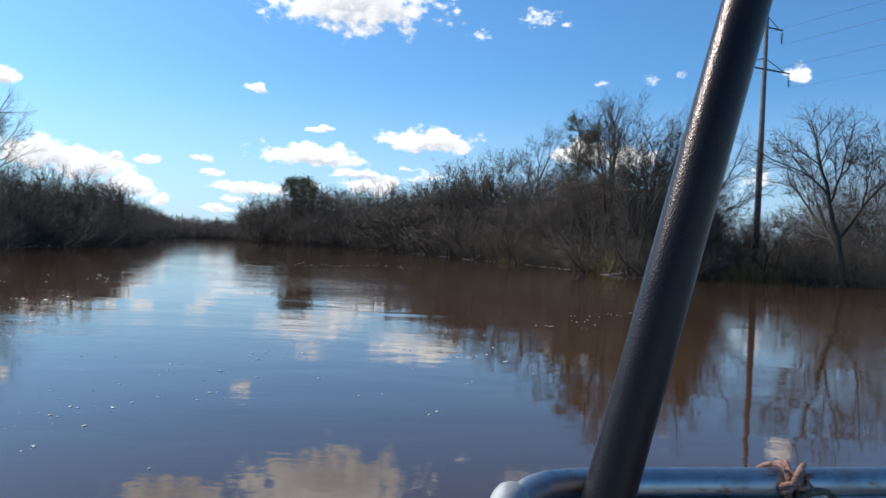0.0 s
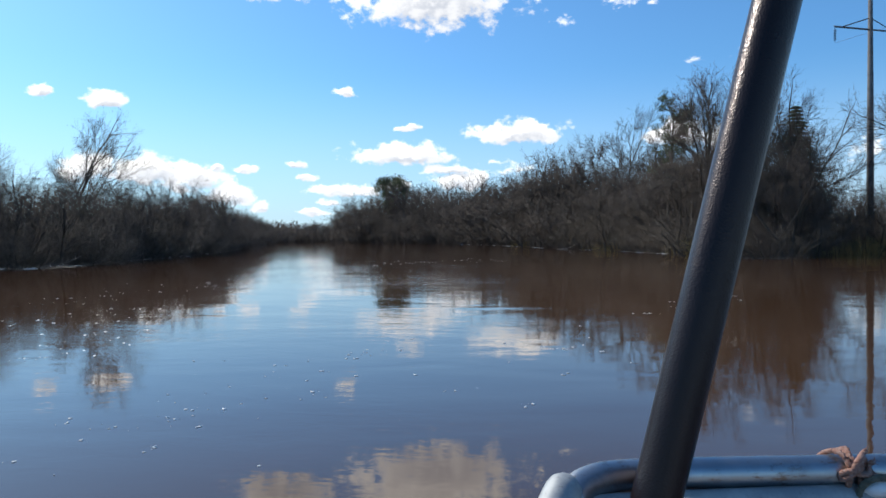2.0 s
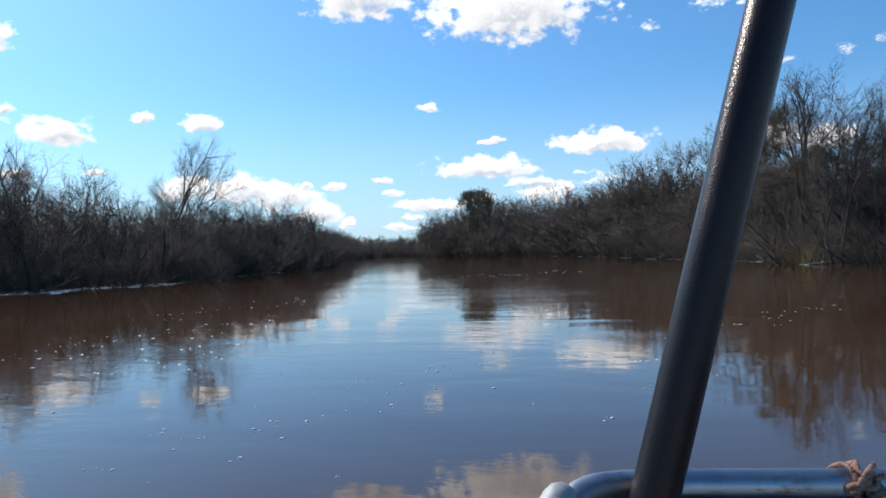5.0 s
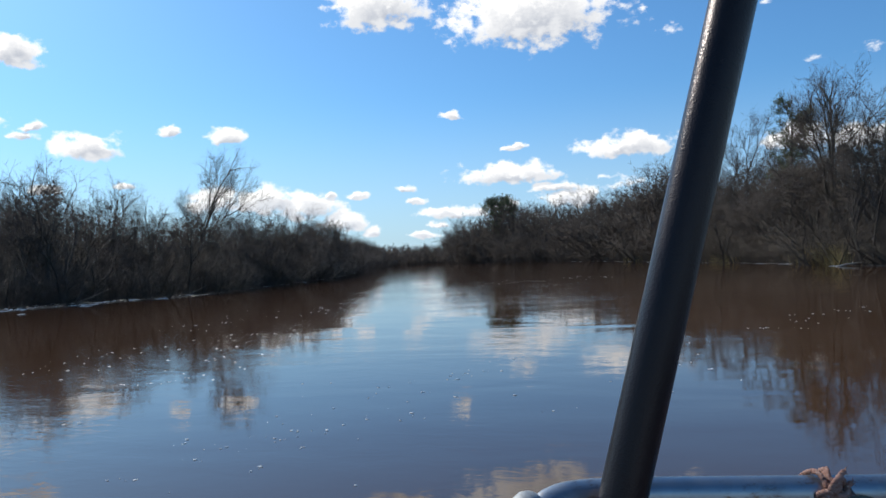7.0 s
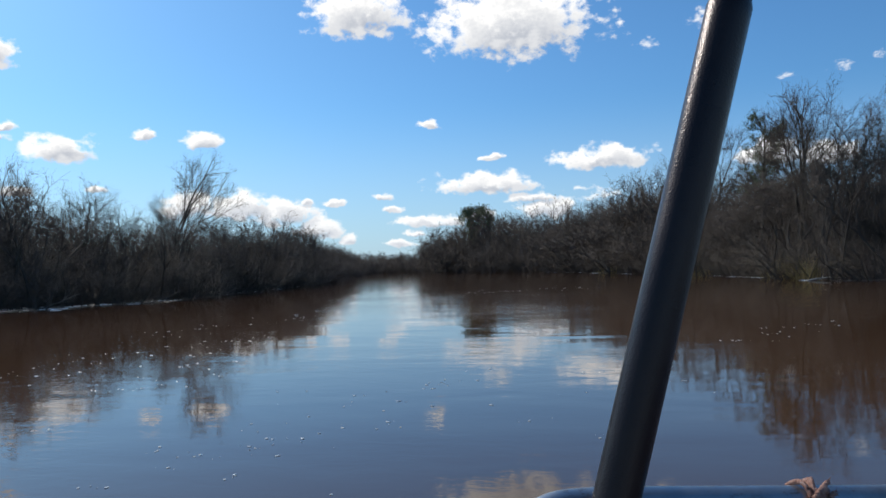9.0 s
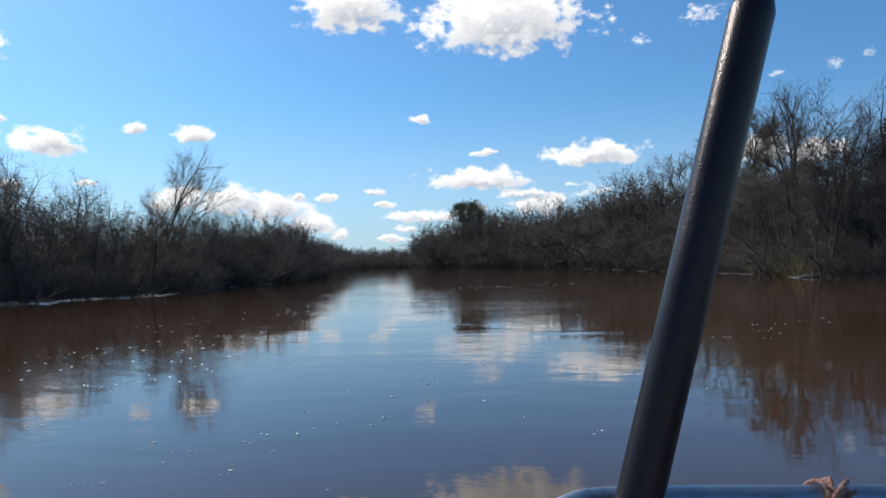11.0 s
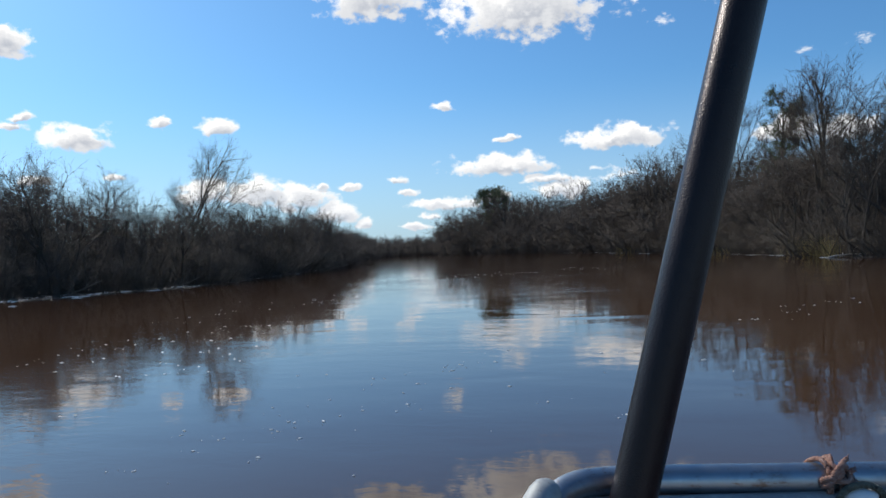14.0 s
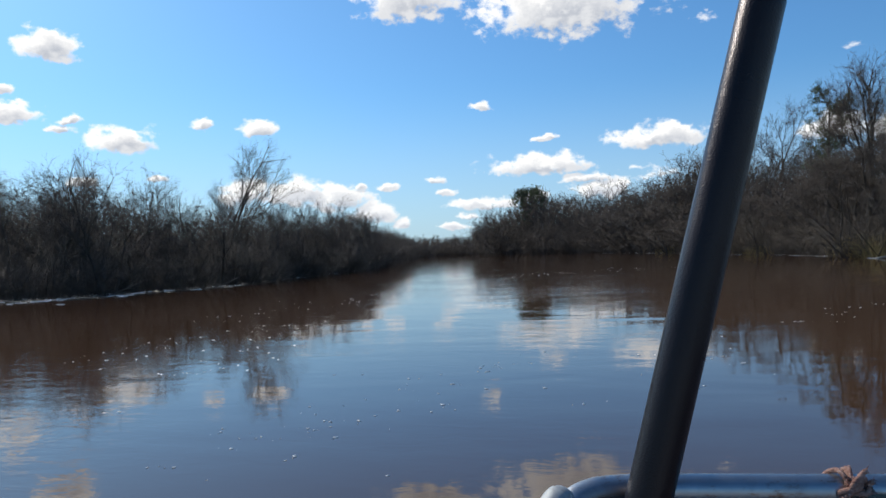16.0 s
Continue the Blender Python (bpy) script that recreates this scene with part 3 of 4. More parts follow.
def spruce(az, d, height):
    r = np.random.default_rng(21)
    x, y, _ = spot(az, d)
    ob = thing("spruce", "dark green spruce with drooping tiers of branches", "tree", "", pose(x, y, ground_height(az, d), 0, 0, 0))
    wood, leaf = Mesh(), Mesh()
    wood.tube([(0, 0, -0.5), (0, 0, height * 0.5), (0, 0, height)], [0.25, 0.15, 0.02], 8)
    tiers = 30
    for i in range(tiers):
        z = height * (0.25 + 0.74 * i / (tiers - 1))
        reach = (height - z) * 0.30 + 0.25
        for j in range(9):
            a = 2 * math.pi * (j + r.uniform(0, 1)) / 9
            k = reach * r.uniform(0.6, 1.15)
            end = np.array((math.cos(a) * k, math.sin(a) * k, z - 0.25 * k + 0.1))
            wood.tube([(0, 0, z), end * (0.6, 0.6, 1), end], [0.03, 0.02, 0.008], 3)
            for _ in range(int(14 + 22 * k)):
                s = r.uniform(0.15, 1.0)
                q = np.array((0, 0, z)) * (1 - s) + end * s
                side = np.array((-math.sin(a), math.cos(a), 0)) * r.choice((-1, 1))
                leaf.spike(q, q + unit(side + np.array((math.cos(a), math.sin(a), 0)) * 0.6 + (0, 0, -0.35)) * r.uniform(0.3, 0.65), 0.10)
    part("trunk", wood.build("spruce_trunk", BARK), ob)
    part("crown", leaf.build("spruce_crown", NEEDLE), ob, "drooping dark green needles")


spruce(-17.6, 80, 13.4)

# ------------------------------------------------------------------ undergrowth along the banks


def thicket(name, label, az0, az1, count, depth, seed, mat):
    r = np.random.default_rng(seed)
    mesh = Mesh()
    for _ in range(count):
        az = r.uniform(az0, az1)
        d = edge(az) - 0.6 + depth * r.uniform(0, 1) ** 1.3
        x, y, _ = spot(az, d)
        z = max(ground_height(az, d), -0.3)
        far = max(d / 45.0, 0.8)
        tall = r.uniform(0.9, 2.8) * min(far, 2.0)
        lean = unit(np.array((r.normal(0, 0.45), r.normal(0, 0.45), 1.0)))
        base = np.array((x, y, z - 0.1))
        tip = base + lean * tall
        mesh.spike(base, tip, 0.011 * far)
        for _ in range(5):
            s = r.uniform(0.25, 0.9)
            p = base * (1 - s) + tip * s
            mesh.spike(p, p + sideways(lean, r.uniform(0.3, 1.0), r.uniform(0, 6.283)) * tall * r.uniform(0.15, 0.4), 0.007 * far)
    tagged(new(name, mesh.build(name, mat)), label, "undergrowth", kind="stuff")


thicket("scrub", "dense tangle of leafless twigs along the flooded bank", 23.5, 50.5, 5200, 9, 31, TWIG)
thicket("scrub", "dense tangle of leafless twigs under the bank trees", -18, 4, 5200, 10, 32, TWIG)
thicket("scrub", "low brown brushwood on the far bank", 4, 15, 2600, 14, 33, TWIG)
thicket("scrub", "low straw-brown brush below the power line", -31.5, -18.2, 1800, 12, 34, TWIG_PALE)
thicket("scrub", "low brown brush at the river bend", 15, 23.5, 1500, 20, 35, TWIG)


def deep_woods(label, az0, az1, count, near, far, share, seed):
    """Stems and limbs of the wood that closes the view behind the bank."""
    r = np.random.default_rng(seed)
    mesh = Mesh()
    for _ in range(count):
        az = r.uniform(az0, az1)
        d = edge(az) + r.uniform(near, far)
        x, y, _ = spot(az, d)
        top = (math.tan(radians(skyline(az))) * d + EYE) * share * r.uniform(0.45, 1.0)
        lean = unit(np.array((r.normal(0, 0.25), r.normal(0, 0.25), 1.0)))
        base = np.array((x, y, ground_height(az, d) - 0.2))
        tip = base + lean * top
        thick = 0.02 * (d / 50) * r.uniform(0.6, 1.6)
        mesh.spike(base, tip, thick)
        for _ in range(6):
            q = r.uniform(0.12, 0.9)
            p = base * (1 - q) + tip * q
            way = sideways(lean, r.uniform(0.4, 1.1), r.uniform(0, 6.283))
            end = p + way * top * (1.05 - q) * r.uniform(0.2, 0.5)
            mesh.spike(p, end, thick * 0.6)
            for _ in range(3):
                f = r.uniform(0.3, 0.95)
                m = p * (1 - f) + end * f
                mesh.spike(m, m + sideways(way, r.uniform(0.4, 1.0), r.uniform(0, 6.283)) * top * r.uniform(0.05, 0.14), thick * 0.45)
    tagged(new("woods", mesh.build("woods", TWIG)), label, "woods", kind="stuff")


deep_woods("dense leafless wood behind the flooded bushes", 22.6, 52, 3400, 5, 30, 0.82, 36)
deep_woods("dense leafless wood behind the bank trees", -18, 4, 2600, 6, 40, 0.85, 37)
deep_woods("dense leafless wood on the far bank", 4, 15, 1300, 5, 60, 0.85, 38)
deep_woods("low leafless scrub beyond the power line", -31.5, -18.2, 1100, 5, 50, 0.7, 39)
deep_woods("distant leafless wood beyond the river bend", 14.6, 23, 1300, 2, 90, 0.95, 40)


def reeds(label, az0, az1, count, height, seed, back=2.2):
    r = np.random.default_rng(seed)
    mesh = Mesh()
    for _ in range(count):
        az = az0 + (az1 - az0) * (0.5 + 0.5 * np.clip(r.normal(0, 0.45), -1, 1))
        d = edge(az) - 1.8 + back * r.uniform()
        base = np.array(spot(az, d, -0.3))
        bend = np.array((r.normal(0, 0.18), r.normal(0, 0.18), 1.0))
        mesh.blade(base, base + unit(bend) * height * r.uniform(0.6, 1.1), 0.012, unit(np.array((r.normal(), r.normal(), 0.0))))
    tagged(new("reeds", mesh.build("reeds", REED)), label, "reeds", kind="stuff")


reeds("dry yellow reeds standing in the flooded edge", -12.6, -9.0, 900, 1.9, 41)
reeds("dry straw-coloured grass at the water's edge", -5.6, -3.0, 350, 1.3, 42)
reeds("dry straw-coloured grass on the low bank", -25.2, -18.8, 900, 1.7, 43, 6)
reeds("dry grass tuft on the far edge", 1.0, 2.5, 260, 1.6, 44)


def fallen_branch(az, d, seed, mat, label, size=1.0):
    r = np.random.default_rng(seed)
    x, y, _ = spot(az, d)
    ob = thing("driftwood", label, "driftwood", "flood debris", pose(x, y, 0.02, 0, 0, r.uniform(-25, 25) + az))
    mesh = Mesh()
    pts, rr = stem(r, (-1.6 * size, 0, -0.12), (1, 0.1, 0.14), 3.2 * size, 0.075 * size, 0.02, 7, 0.1, 0.0)
    mesh.tube(pts, rr, 6, True)
    part("log", mesh.build("driftwood_log", mat), ob)
    for _ in range(7):
        p, w, q = along(pts, rr, r.uniform(0.25, 0.98))
        bp, br = stem(r, p, unit(sideways(w, r.uniform(0.5, 1.1), r.uniform(0, 6.283)) + (0, 0, 0.35)), size * r.uniform(0.4, 1.1), q * 0.6, 0.008, 3, 0.15, 0.05)
        mesh = Mesh()
        mesh.tube(bp, br, 4)
        part("branch", mesh.build("driftwood_branch", mat), ob)


fallen_branch(-13.0, edge(-13.0) - 1.0, 51, PALEWOOD, "bleached fallen branch lying at the water's edge", 0.9)
fallen_branch(-2.2, edge(-2.2) - 2.0, 52, PALEWOOD, "pale broken branch hanging over the water", 1.2)
for i, (az, off) in enumerate(((34.5, 2.6), (37.5, 3.4), (30.5, 2.6), (41, 3.2), (28.5, 2.2), (44.5, 4.5), (26.2, 2.4), (-6, 2.0))):
    fallen_branch(az, edge(az) - off, 60 + i, DRIFT, "dark wet driftwood floating by the bank", 0.8)


def floating_litter(label, az0, az1, off0, off1, count, seed):
    """Flat wet chips and bark rafts along the flooded edge, each a bevelled sliver."""
    r = np.random.default_rng(seed)
    mesh = Mesh()
    for _ in range(count):
        az = r.uniform(az0, az1)
        d = edge(az) + r.uniform(off0, off1)
        p = np.array(spot(az, d, 0.008))
        w = unit(np.array((r.normal(1, 0.3), r.normal(0, 0.35), 0.0)))
        k = r.uniform(0.08, 0.5)
        mesh.tube([p - w * k, p, p + w * k], [0.008, 0.03, 0.008], 5)
    tagged(new("flood_litter", mesh.build("flood_litter", DRIFT)), label, "flood debris", kind="stuff")


floating_litter("wet bark and twigs floating in the flooded scrub", 24, 50, -4.5, 3, 520, 71)
floating_litter("wet bark and twigs floating under the trees", -17, 4, -2.0, 2, 240, 72)


def foam_and_glitter():
    """Froth drifting in loose rows and small clusters; the left rows also imitate sun glitter."""
    r = np.random.default_rng(81)
    bm = bmesh.new()
    # rows: start azimuth and distance, end azimuth and distance, spread, clusters
    rows = ((38.0, 5.2, 12.0, 9.5, 0.45, 36), (30.0, 6.2, 14.0, 8.0, 0.35, 22), (44.0, 13.0, 26.0, 17.0, 1.0, 48), (40.0, 9.5, 28.0, 13.0, 0.8, 26),
            (36.0, 19.0, 22.0, 26.0, 1.5, 40), (6.0, 7.0, -3.0, 11.0, 1.2, 12), (-5.0, 14.0, -14.0, 18.0, 1.5, 16), (14.0, 40.0, 3.0, 46.0, 1.8, 46),
            (24.0, 6.0, 0.0, 9.0, 2.0, 12))
    for a0, d0, a1, d1, spread, count in rows:
        for _ in range(count):
            k = r.uniform()
            d = d0 + (d1 - d0) * k + r.normal(0, spread)
            x0, y0, _ = spot(a0 + (a1 - a0) * k + r.normal(0, 0.8), max(d, 3.4))
            for _ in range(1 + int(r.exponential(1.1))):
                x, y = x0 + r.normal(0, 0.05 + d * 0.006), y0 + r.normal(0, 0.03 + d * 0.004)
                size = r.uniform(0.35, 1.0) ** 2 * 0.014 * (1 + d / 20)
                bmesh.ops.create_icosphere(bm, subdivisions=1, radius=size,
                                           matrix=pose(x, y, 0.002, 0, 0, r.uniform(0, 360)) @ Matrix.Diagonal((r.uniform(0.8, 2.0), 1, 0.2, 1)))
    tagged(new("foam", bm_mesh("foam", bm, FOAM_GLINT, True)), "small white foam flecks and sun glitter on the river", "foam", kind="stuff")


foam_and_glitter()


def glint_streaks():
    """Thin white slivers that stand for sun glints along the flooded edge."""
    r = np.random.default_rng(84)
    mesh = Mesh()
    for az0, az1, off, count in ((36, 50, -3.4, 34), (30, 46, -1.8, 30), (34, 49, -0.6, 18), (22, 30, -1.4, 20), (-4, 6, -2.5, 26), (-13, -5, -1.2, 26)):
        for _ in range(count):
            az = r.uniform(az0, az1)
            d = edge(az) + off + r.normal(0, 1.7)
            p = np.array(spot(az, d, 0.004))
            w = unit(np.array((math.cos(radians(az)), math.sin(radians(az)), 0)) + np.array((r.normal(0, 0.08), r.normal(0, 0.25), 0)))
            k = r.uniform(0.05, 0.62) ** 1.3
            mesh.tube([p - w * k, p - w * k * 0.4, p + w * k * 0.5, p + w * k], [0.004, 0.013, 0.016, 0.004], 5)
    tagged(new("glint_streak", mesh.build("glint_streak", FOAM_GLINT)), "thin white streaks for sun glints along the flooded bank", "foam", kind="stuff")


glint_streaks()

# ------------------------------------------------------------------ power line


def pylon():
    ob = thing("power_pole", "tall concrete power line pole with steel crossarms", "power pole", "power poles")
    m = Mesh()
    m.tube([(0, 0, -1), (0, 0, 10), (0, 0, 22.8)], [0.30, 0.24, 0.14], 12, True)
    part("pole", m.build("power_pole_shaft", CONCRETE), ob)
    for z, left, right in ((17.0, 3.4, 2.8), (20.4, 2.0, 1.8)):
        bm = Mesh()
        bm.tube([(-left, 0, z), (right, 0, z)], [0.07, 0.07], 4, True)
        bm.tube([(-left * 0.8, 0, z), (0, 0, z + 0.9)], [0.04, 0.04], 4, True)
        bm.tube([(right * 0.8, 0, z), (0, 0, z + 0.9)], [0.04, 0.04], 4, True)
        arm = part("crossarm", bm.build("power_pole_arm", STEEL), ob, "dark steel crossarm with a brace")
        for x in (-left + 0.08, right - 0.08):
            s = Mesh()
            s.tube([(x, 0, z), (x, 0, z - 0.2), (x, 0, z - 1.15)], [0.02, 0.02, 0.02], 5)
            for k in range(7):
                q = z - 0.25 - k * 0.12
                s.tube([(x, 0, q), (x, 0, q - 0.03), (x, 0, q - 0.07)], [0.03, 0.12, 0.04], 10)
            part("insulator", s.build("power_pole_insulator", GLASSY), arm, "hanging glass disc insulator string")
    return ob


A, B = Vector(spot(-22.0, 66)), Vector((70, -40, 0))
turn = math.degrees(math.atan2(B.y - A.y, B.x - A.x)) + 90
first = pylon()
first.matrix_basis = pose(A.x, A.y, max(ground_height(-22.0, 66), -0.4), 0, 0, turn)
copy_thing(first, pose(B.x, B.y, ground_height(-120, 81), 0, 0, turn))


def wires():
    for x, z in ((-3.32, 15.85), (2.72, 15.85), (-1.92, 19.25), (1.72, 19.25)):
        side = Vector((math.cos(radians(turn)), math.sin(radians(turn)), 0)) * x
        pts = []
        for i in range(41):
            s = i / 40
            p = A.lerp(B, s) + side
            pts.append((p.x, p.y, z - 0.15 - 0.5 * 4 * s * (1 - s)))
        m = Mesh()
        m.tube(pts, [0.009] * 41, 5)
        tagged(new("power_line", m.build("power_line", STEEL)), "thin dark overhead power line strung between poles", "power line", "power lines")


wires()

# ------------------------------------------------------------------ the boat


def smooth_path(points, steps=8):
    """A soft curve through the points."""
    p = [np.array(q, float) for q in points]
    p = [2 * p[0] - p[1], *p, 2 * p[-1] - p[-2]]
    out = []
    for i in range(1, len(p) - 2):
        for k in range(steps):
            t = k / steps
            out.append(0.5 * (2 * p[i] + (p[i + 1] - p[i - 1]) * t + (2 * p[i - 1] - 5 * p[i] + 4 * p[i + 1] - p[i + 2]) * t * t
                              + (3 * p[i] - p[i - 1] - 3 * p[i + 1] + p[i + 2]) * t ** 3))
    out.append(p[-2])
    return out


def rod(points, radius, sides=20, round_start=False, round_end=False):
    """A round bar along a path, with domed ends where asked."""
    pts = [np.array(q, float) for q in points]
    rad = [radius] * len(pts)
    for flip, wanted in ((True, round_start), (False, round_end)):
        if not wanted:
            continue
        if flip:
            pts.reverse()
            rad.reverse()
        d = unit(pts[-1] - pts[-2])
        tip = pts[-1]
        for a in (30, 55, 75, 88):
            pts.append(tip + d * radius * math.sin(radians(a)))
            rad.append(radius * math.cos(radians(a)))
        if flip:
            pts.reverse()
            rad.reverse()
    m = Mesh()
    m.tube(pts, rad, sides, True)
    return m


HEADING = 12.0


def boat():
    ob = thing("motorboat", "small open motorboat with tube rails and a padded pole", "boat", "", pose(0, 0, 0))
    place = pose(0.42, 0.0, 0, 0, 0, HEADING)

    # hull: sections from stern to bow, outer skin and inner floor
    bm = bmesh.new()
    stations = ((-3.4, 0.85, 0.55, -0.25), (-2.0, 0.9, 0.55, -0.28), (-0.6, 0.88, 0.57, -0.28), (0.45, 0.78, 0.6, -0.22), (1.1, 0.62, 0.62, -0.1), (1.5, 0.42, 0.63, 0.08))
    loops = []
    for y, half, top, keel in stations:
        outline = ((-half, top), (-half * 1.02, top - 0.04), (-half * 0.86, 0.08), (-half * 0.5, keel + 0.06), (0, keel), (half * 0.5, keel + 0.06), (half * 0.86, 0.08), (half * 1.02, top - 0.04), (half, top),
                   (half - 0.07, top), (half - 0.08, 0.22), (0, 0.2), (-half + 0.08, 0.22), (-half + 0.07, top))
        loops.append([bm.verts.new(place @ Vector((x, y, z))) for x, z in outline])
    k = len(loops[0])
    for a, b in zip(loops, loops[1:]):
        for j in range(k):
            bm.faces.new((a[j], a[(j + 1) % k], b[(j + 1) % k], b[j]))
    bm.faces.new(loops[0][::-1])
    bm.faces.new(loops[-1])
    bmesh.ops.recalc_face_normals(bm, faces=bm.faces)
    bmesh.ops.bevel(bm, geom=[e for e in bm.edges if e.calc_face_angle(0) > 0.6], offset=0.012, segments=2, affect="EDGES")
    part("hull", bm_mesh("boat_hull", bm, HULL, False), ob, "grey painted hull")

    # short added deck, out of view, that closes the bow and carries the rails and the pole
    bm = bmesh.new()
    deck = [place @ Vector(q) for q in ((-0.70, 0.35, 0.0), (-0.56, 1.08, 0), (-0.38, 1.46, 0), (0.38, 1.46, 0), (0.56, 1.08, 0), (0.70, 0.35, 0))]
    low = [bm.verts.new((q.x, q.y, 0.575)) for q in deck]
    high = [bm.verts.new((q.x, q.y, 0.61)) for q in deck]
    bm.faces.new(high[::-1])
    bm.faces.new(low)
    for j in range(6):
        bm.faces.new((low[j], low[(j + 1) % 6], high[(j + 1) % 6], high[j]))
    bmesh.ops.recalc_face_normals(bm, faces=bm.faces)
    bmesh.ops.bevel(bm, geom=bm.edges[:], offset=0.008, segments=2, affect="EDGES")
    part("deck", bm_mesh("boat_deck", bm, DECK), ob, "added dark brown bow deck that darkens the rail's underside")

    tube = 0.0183
    rail_path = smooth_path([(-0.083, 0.9885, 1.115), (-0.074, 1.006, 1.124), (-0.056, 1.022, 1.129), (-0.032, 1.035, 1.13), (-0.004, 1.044, 1.13), (0.0545, 1.056, 1.13),
                             (0.327, 1.112, 1.127), (0.696, 1.196, 1.124), (0.776, 1.194, 1.122), (0.846, 1.138, 1.117)], 6)
    part("top_rail", rod(rail_path, tube).build("boat_top_rail", ZINC), ob, "worn galvanised tube rail with rust marks")
    part("lower_rail", rod([(-0.087, 0.9985, 1.101), (0.296, 1.0915, 1.0985), (0.736, 1.1765, 1.0965)], tube, 20, True, True).build("boat_lower_rail", CHALKY), ob, "dull pale galvanised tube rail")
    post = rod(smooth_path([(-0.0918, 0.9793, 1.129), (-0.107, 0.9485, 1.103), (-0.134, 0.8885, 1.027), (-0.164, 0.8085, 0.877), (-0.169, 0.7685, 0.595)], 6), tube * 1.12, 20, True, False)
    part("post", post.build("boat_post", CHALKY), ob, "pale galvanised rail post with a domed top")
    part("post", rod(smooth_path([(0.846, 1.138, 1.117), (0.846, 1.109, 1.077), (0.816, 1.058, 0.877), (0.776, 1.028, 0.595)], 6), tube, 20).build("boat_post", ZINC), ob)
    joint = rod([(-0.094, 0.9935, 1.094), (-0.052, 1.008, 1.093)], tube * 1.28, 12)
    part("clamp", joint.build("boat_clamp", STEEL), ob, "dark clamp joining rail and post")

    # padded pole
    a, b = np.array((0.0116, 0.9940, 1.1391)), np.array((0.1692, 1.0673, 1.7376))
    d = unit(b - a)
    foot = a + d * (0.606 - a[2]) / d[2]
    start = a + d * (0.70 - a[2]) / d[2]
    r = 0.0264
    steps = [start + (b - d * r - start) * s for s in np.linspace(0, 1, 60)]
    part("padded_pole", rod(steps, r, 40, True, True).build("boat_pole", VINYL), ob, "black grained padding round a slanting pole")
    part("pole_tube", rod([foot, foot + d * 0.13], 0.02, 16).build("boat_pole_tube", ZINC), ob, "bare tube below the padding")
    bm = bmesh.new()
    bmesh.ops.create_cone(bm, cap_ends=True, segments=24, radius1=0.06, radius2=0.055, depth=0.012, matrix=Matrix.Translation((foot[0], foot[1], 0.616)))
    part("foot_plate", bm_mesh("boat_foot", bm, ZINC), ob)
    return ob


boat()


def twisted(mesh, path, strand, lay=0.022):
    """Three strands laid round a path."""
    pts = [np.array(p, float) for p in path]
    run = np.concatenate([[0], np.cumsum([np.linalg.norm(b - a) for a, b in zip(pts, pts[1:])])])
    for s in range(3):
        line = []
        for i, p in enumerate(pts):
            d = unit(pts[min(i + 1, len(pts) - 1)] - pts[max(i - 1, 0)])
            ref = np.array((0.0, 0.0, 1.0)) if abs(d[2]) < 0.9 else np.array((0.0, 1.0, 0.0))
            u = unit(cross(d, ref))
            w = cross(d, u)
            a = 2 * math.pi * (run[i] / lay + s / 3)
            line.append(p + strand * 0.95 * (math.cos(a) * u + math.sin(a) * w))
        mesh.tube(line, [strand] * len(line), 7, True)


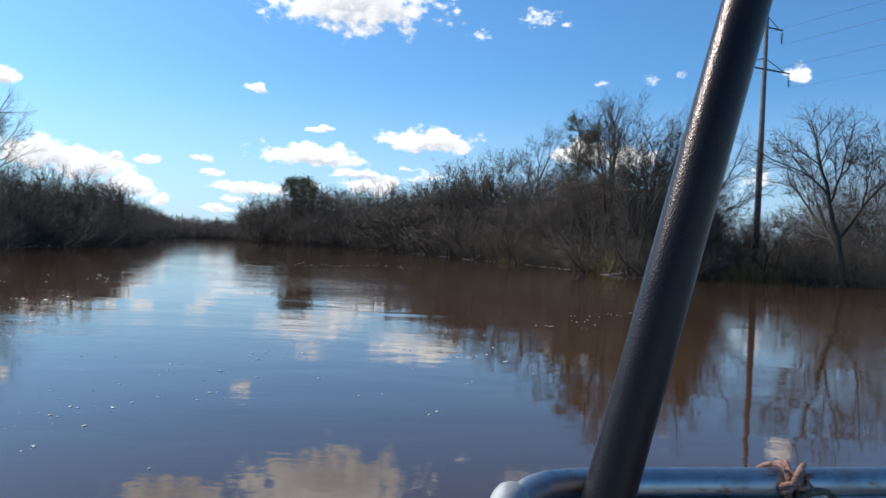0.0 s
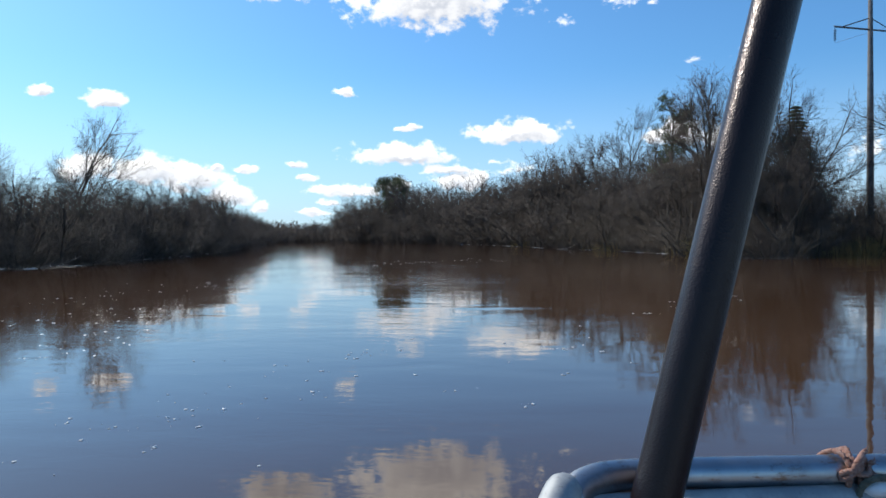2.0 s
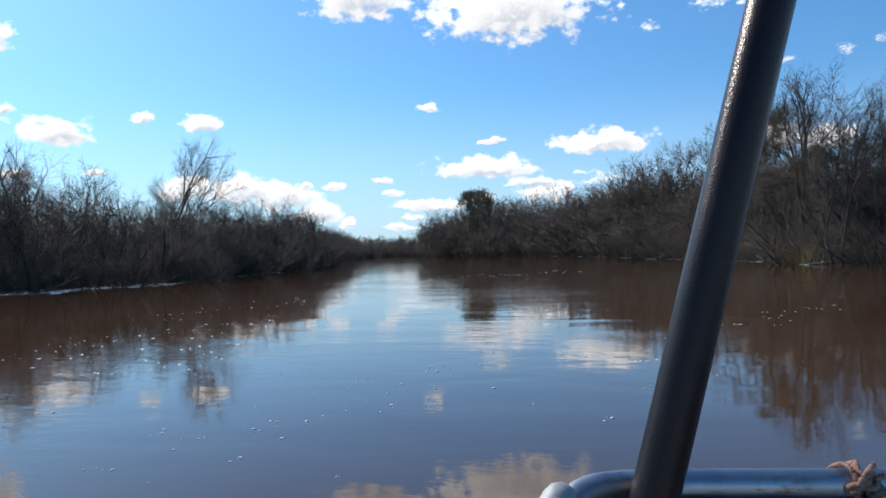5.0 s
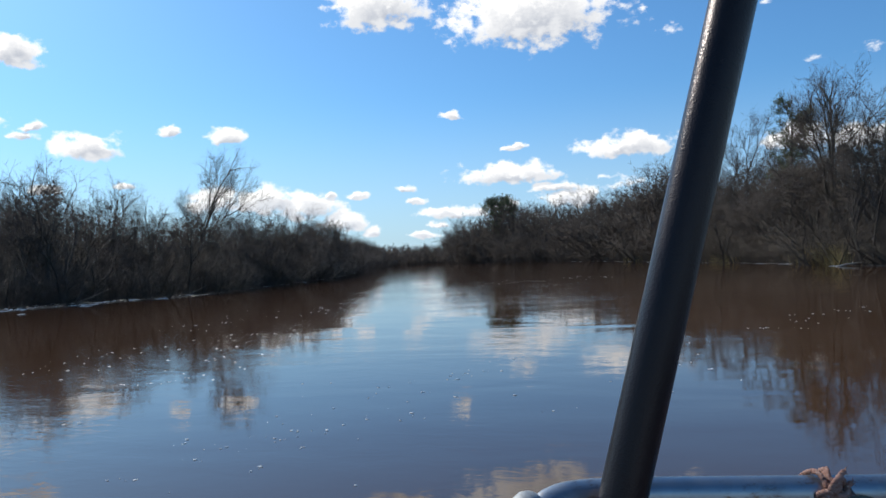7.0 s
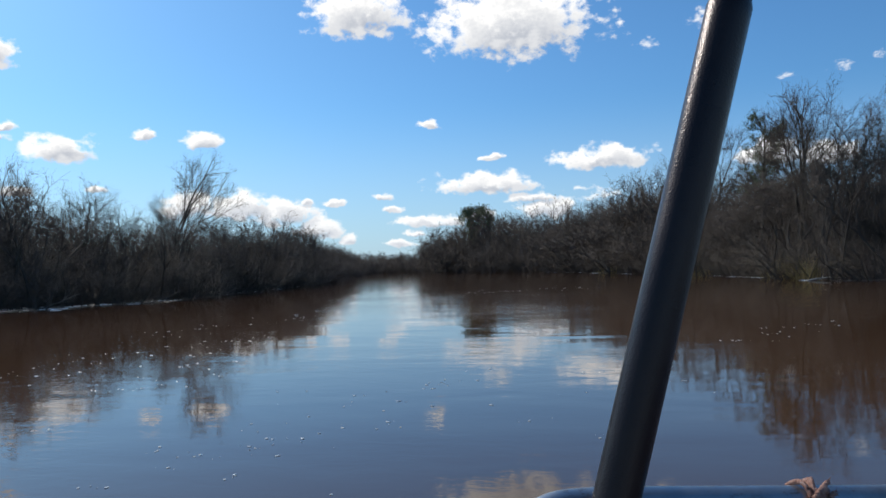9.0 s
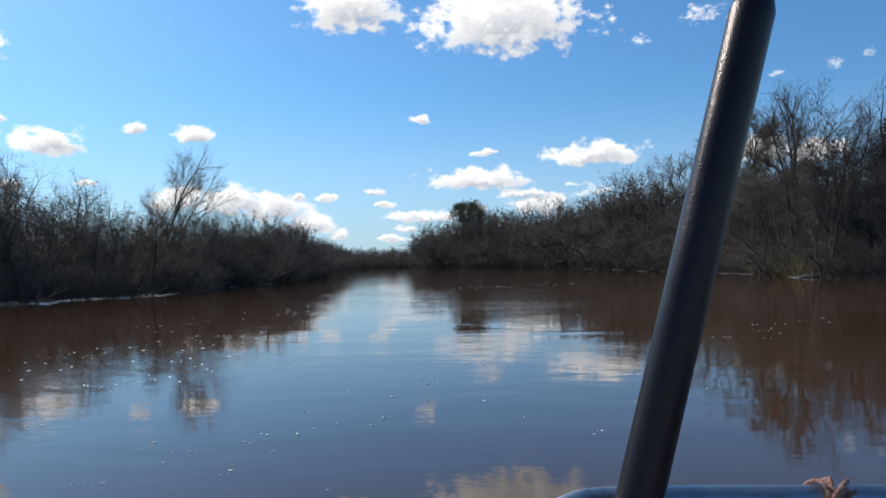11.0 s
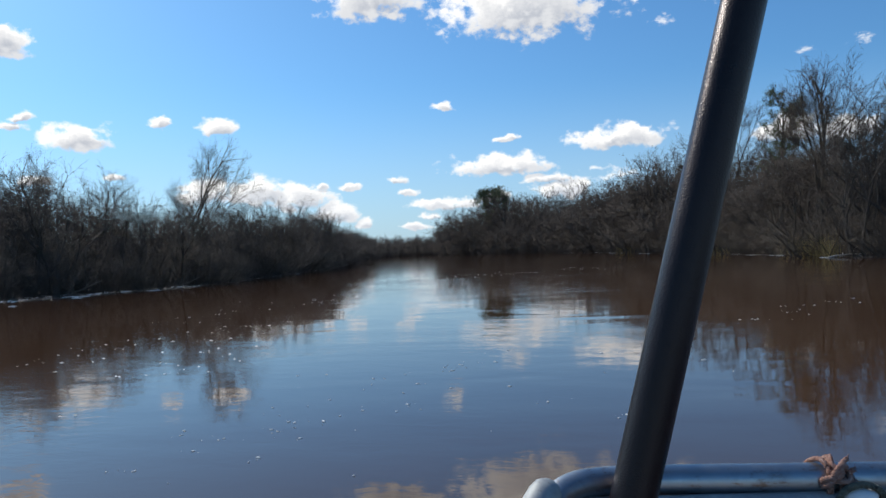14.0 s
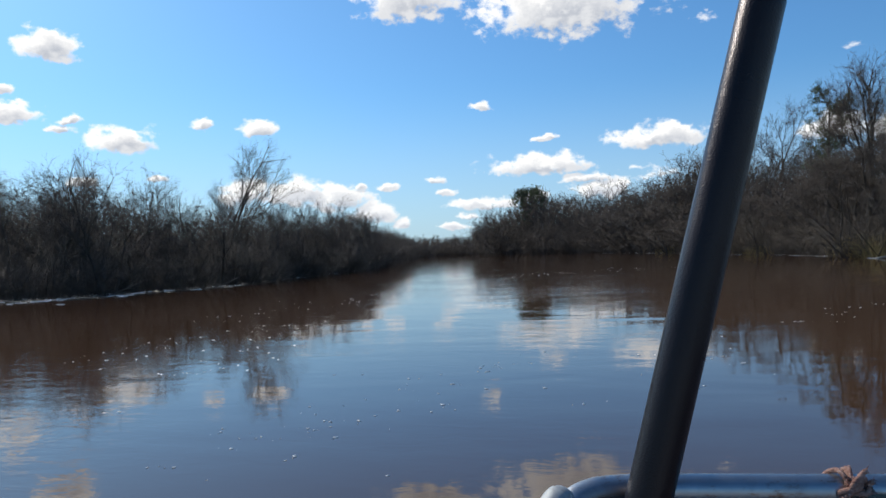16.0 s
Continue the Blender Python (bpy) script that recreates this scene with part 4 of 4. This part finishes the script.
def mooring_rope():
    """Rope wrapped and knotted round the top rail, with frayed ends."""
    r = np.random.default_rng(91)
    axis = unit(np.array((0.27, 0.0593, 0.0)))
    side = np.cross(axis, (0, 0, 1.0))
    up = np.array((0, 0, 1.0))
    c = np.array((0.238, 1.094, 1.1285))
    mesh = Mesh()
    for k in range(3):
        loop = []
        for i in range(37):
            a = 2 * math.pi * i / 36
            q = 0.0183 + 0.0045 + 0.0015 * math.sin(3 * a + 2 * k)
            loop.append(c + axis * (-0.017 + 0.0095 * k + 0.007 * math.sin(a + 2.2 * k)) + q * (math.cos(a) * up + math.sin(a) * side))
        twisted(mesh, loop, 0.0019, 0.012)
    # the knot: loose crossing turns on the near side of the rail
    for k in range(3):
        knot = []
        for i in range(45):
            a = 2 * math.pi * i / 44
            knot.append(c + axis * (0.013 * math.sin(a) + 0.006 * k - 0.009) + up * (0.008 + 0.009 * math.sin(a + 1.1 * k) + 0.004 * math.sin(2 * a + k)) + side * (0.0245 + 0.005 * math.cos(2 * a + k)))
        twisted(mesh, knot, 0.0019, 0.012)
    # short ends that stick up over the rail, frayed at the tips
    for a0, da, du, ds in ((-0.006, 0.010, 0.015, -0.004), (0.010, 0.014, 0.004, 0.003), (-0.010, -0.012, 0.001, 0.002)):
        root = c + axis * a0 + up * 0.012 + side * 0.022
        end = smooth_path([root, root + axis * (da - a0) * 0.5 + up * du * 0.6 + side * ds * 0.5, root + axis * (da - a0) + up * du + side * ds], 6)
        twisted(mesh, end, 0.0017, 0.012)
        for _ in range(12):
            p = end[-1] + r.normal(0, 0.0016, 3)
            mesh.spike(p, p + unit(np.array(end[-1] - end[-2]) + r.normal(0, 0.003, 3)) * r.uniform(0.003, 0.008), 0.0006)
    tagged(new("mooring_rope", mesh.build("mooring_rope", ROPE)), "frayed brown and white rope knotted round the boat rail", "rope")


mooring_rope()


def rope_float():
    """A small white float beside the knot, held by an arc of grey cord."""
    ob = thing("rope_float", "small white plastic float tied beside the rope at the rail", "float", "", pose(0.263, 1.073, 1.1145, 0, 0, 12.4))
    bm = bmesh.new()
    bmesh.ops.create_uvsphere(bm, u_segments=24, v_segments=14, radius=0.0135, matrix=Matrix.Diagonal((1.5, 1.0, 0.75, 1)))
    part("shell", bm_mesh("float_shell", bm, WHITE, True), ob)
    cord = Mesh()
    arc = [(0.025 * math.cos(a) - 0.001, -0.004 - 0.003 * math.sin(a), 0.0185 * math.sin(a) - 0.004) for a in np.linspace(-0.35, math.pi + 0.35, 40)]
    twisted(cord, arc, 0.0023, 0.014)
    part("cord", cord.build("float_cord", GREY_ROPE), ob, "weathered grey-green twisted cord")


rope_float()
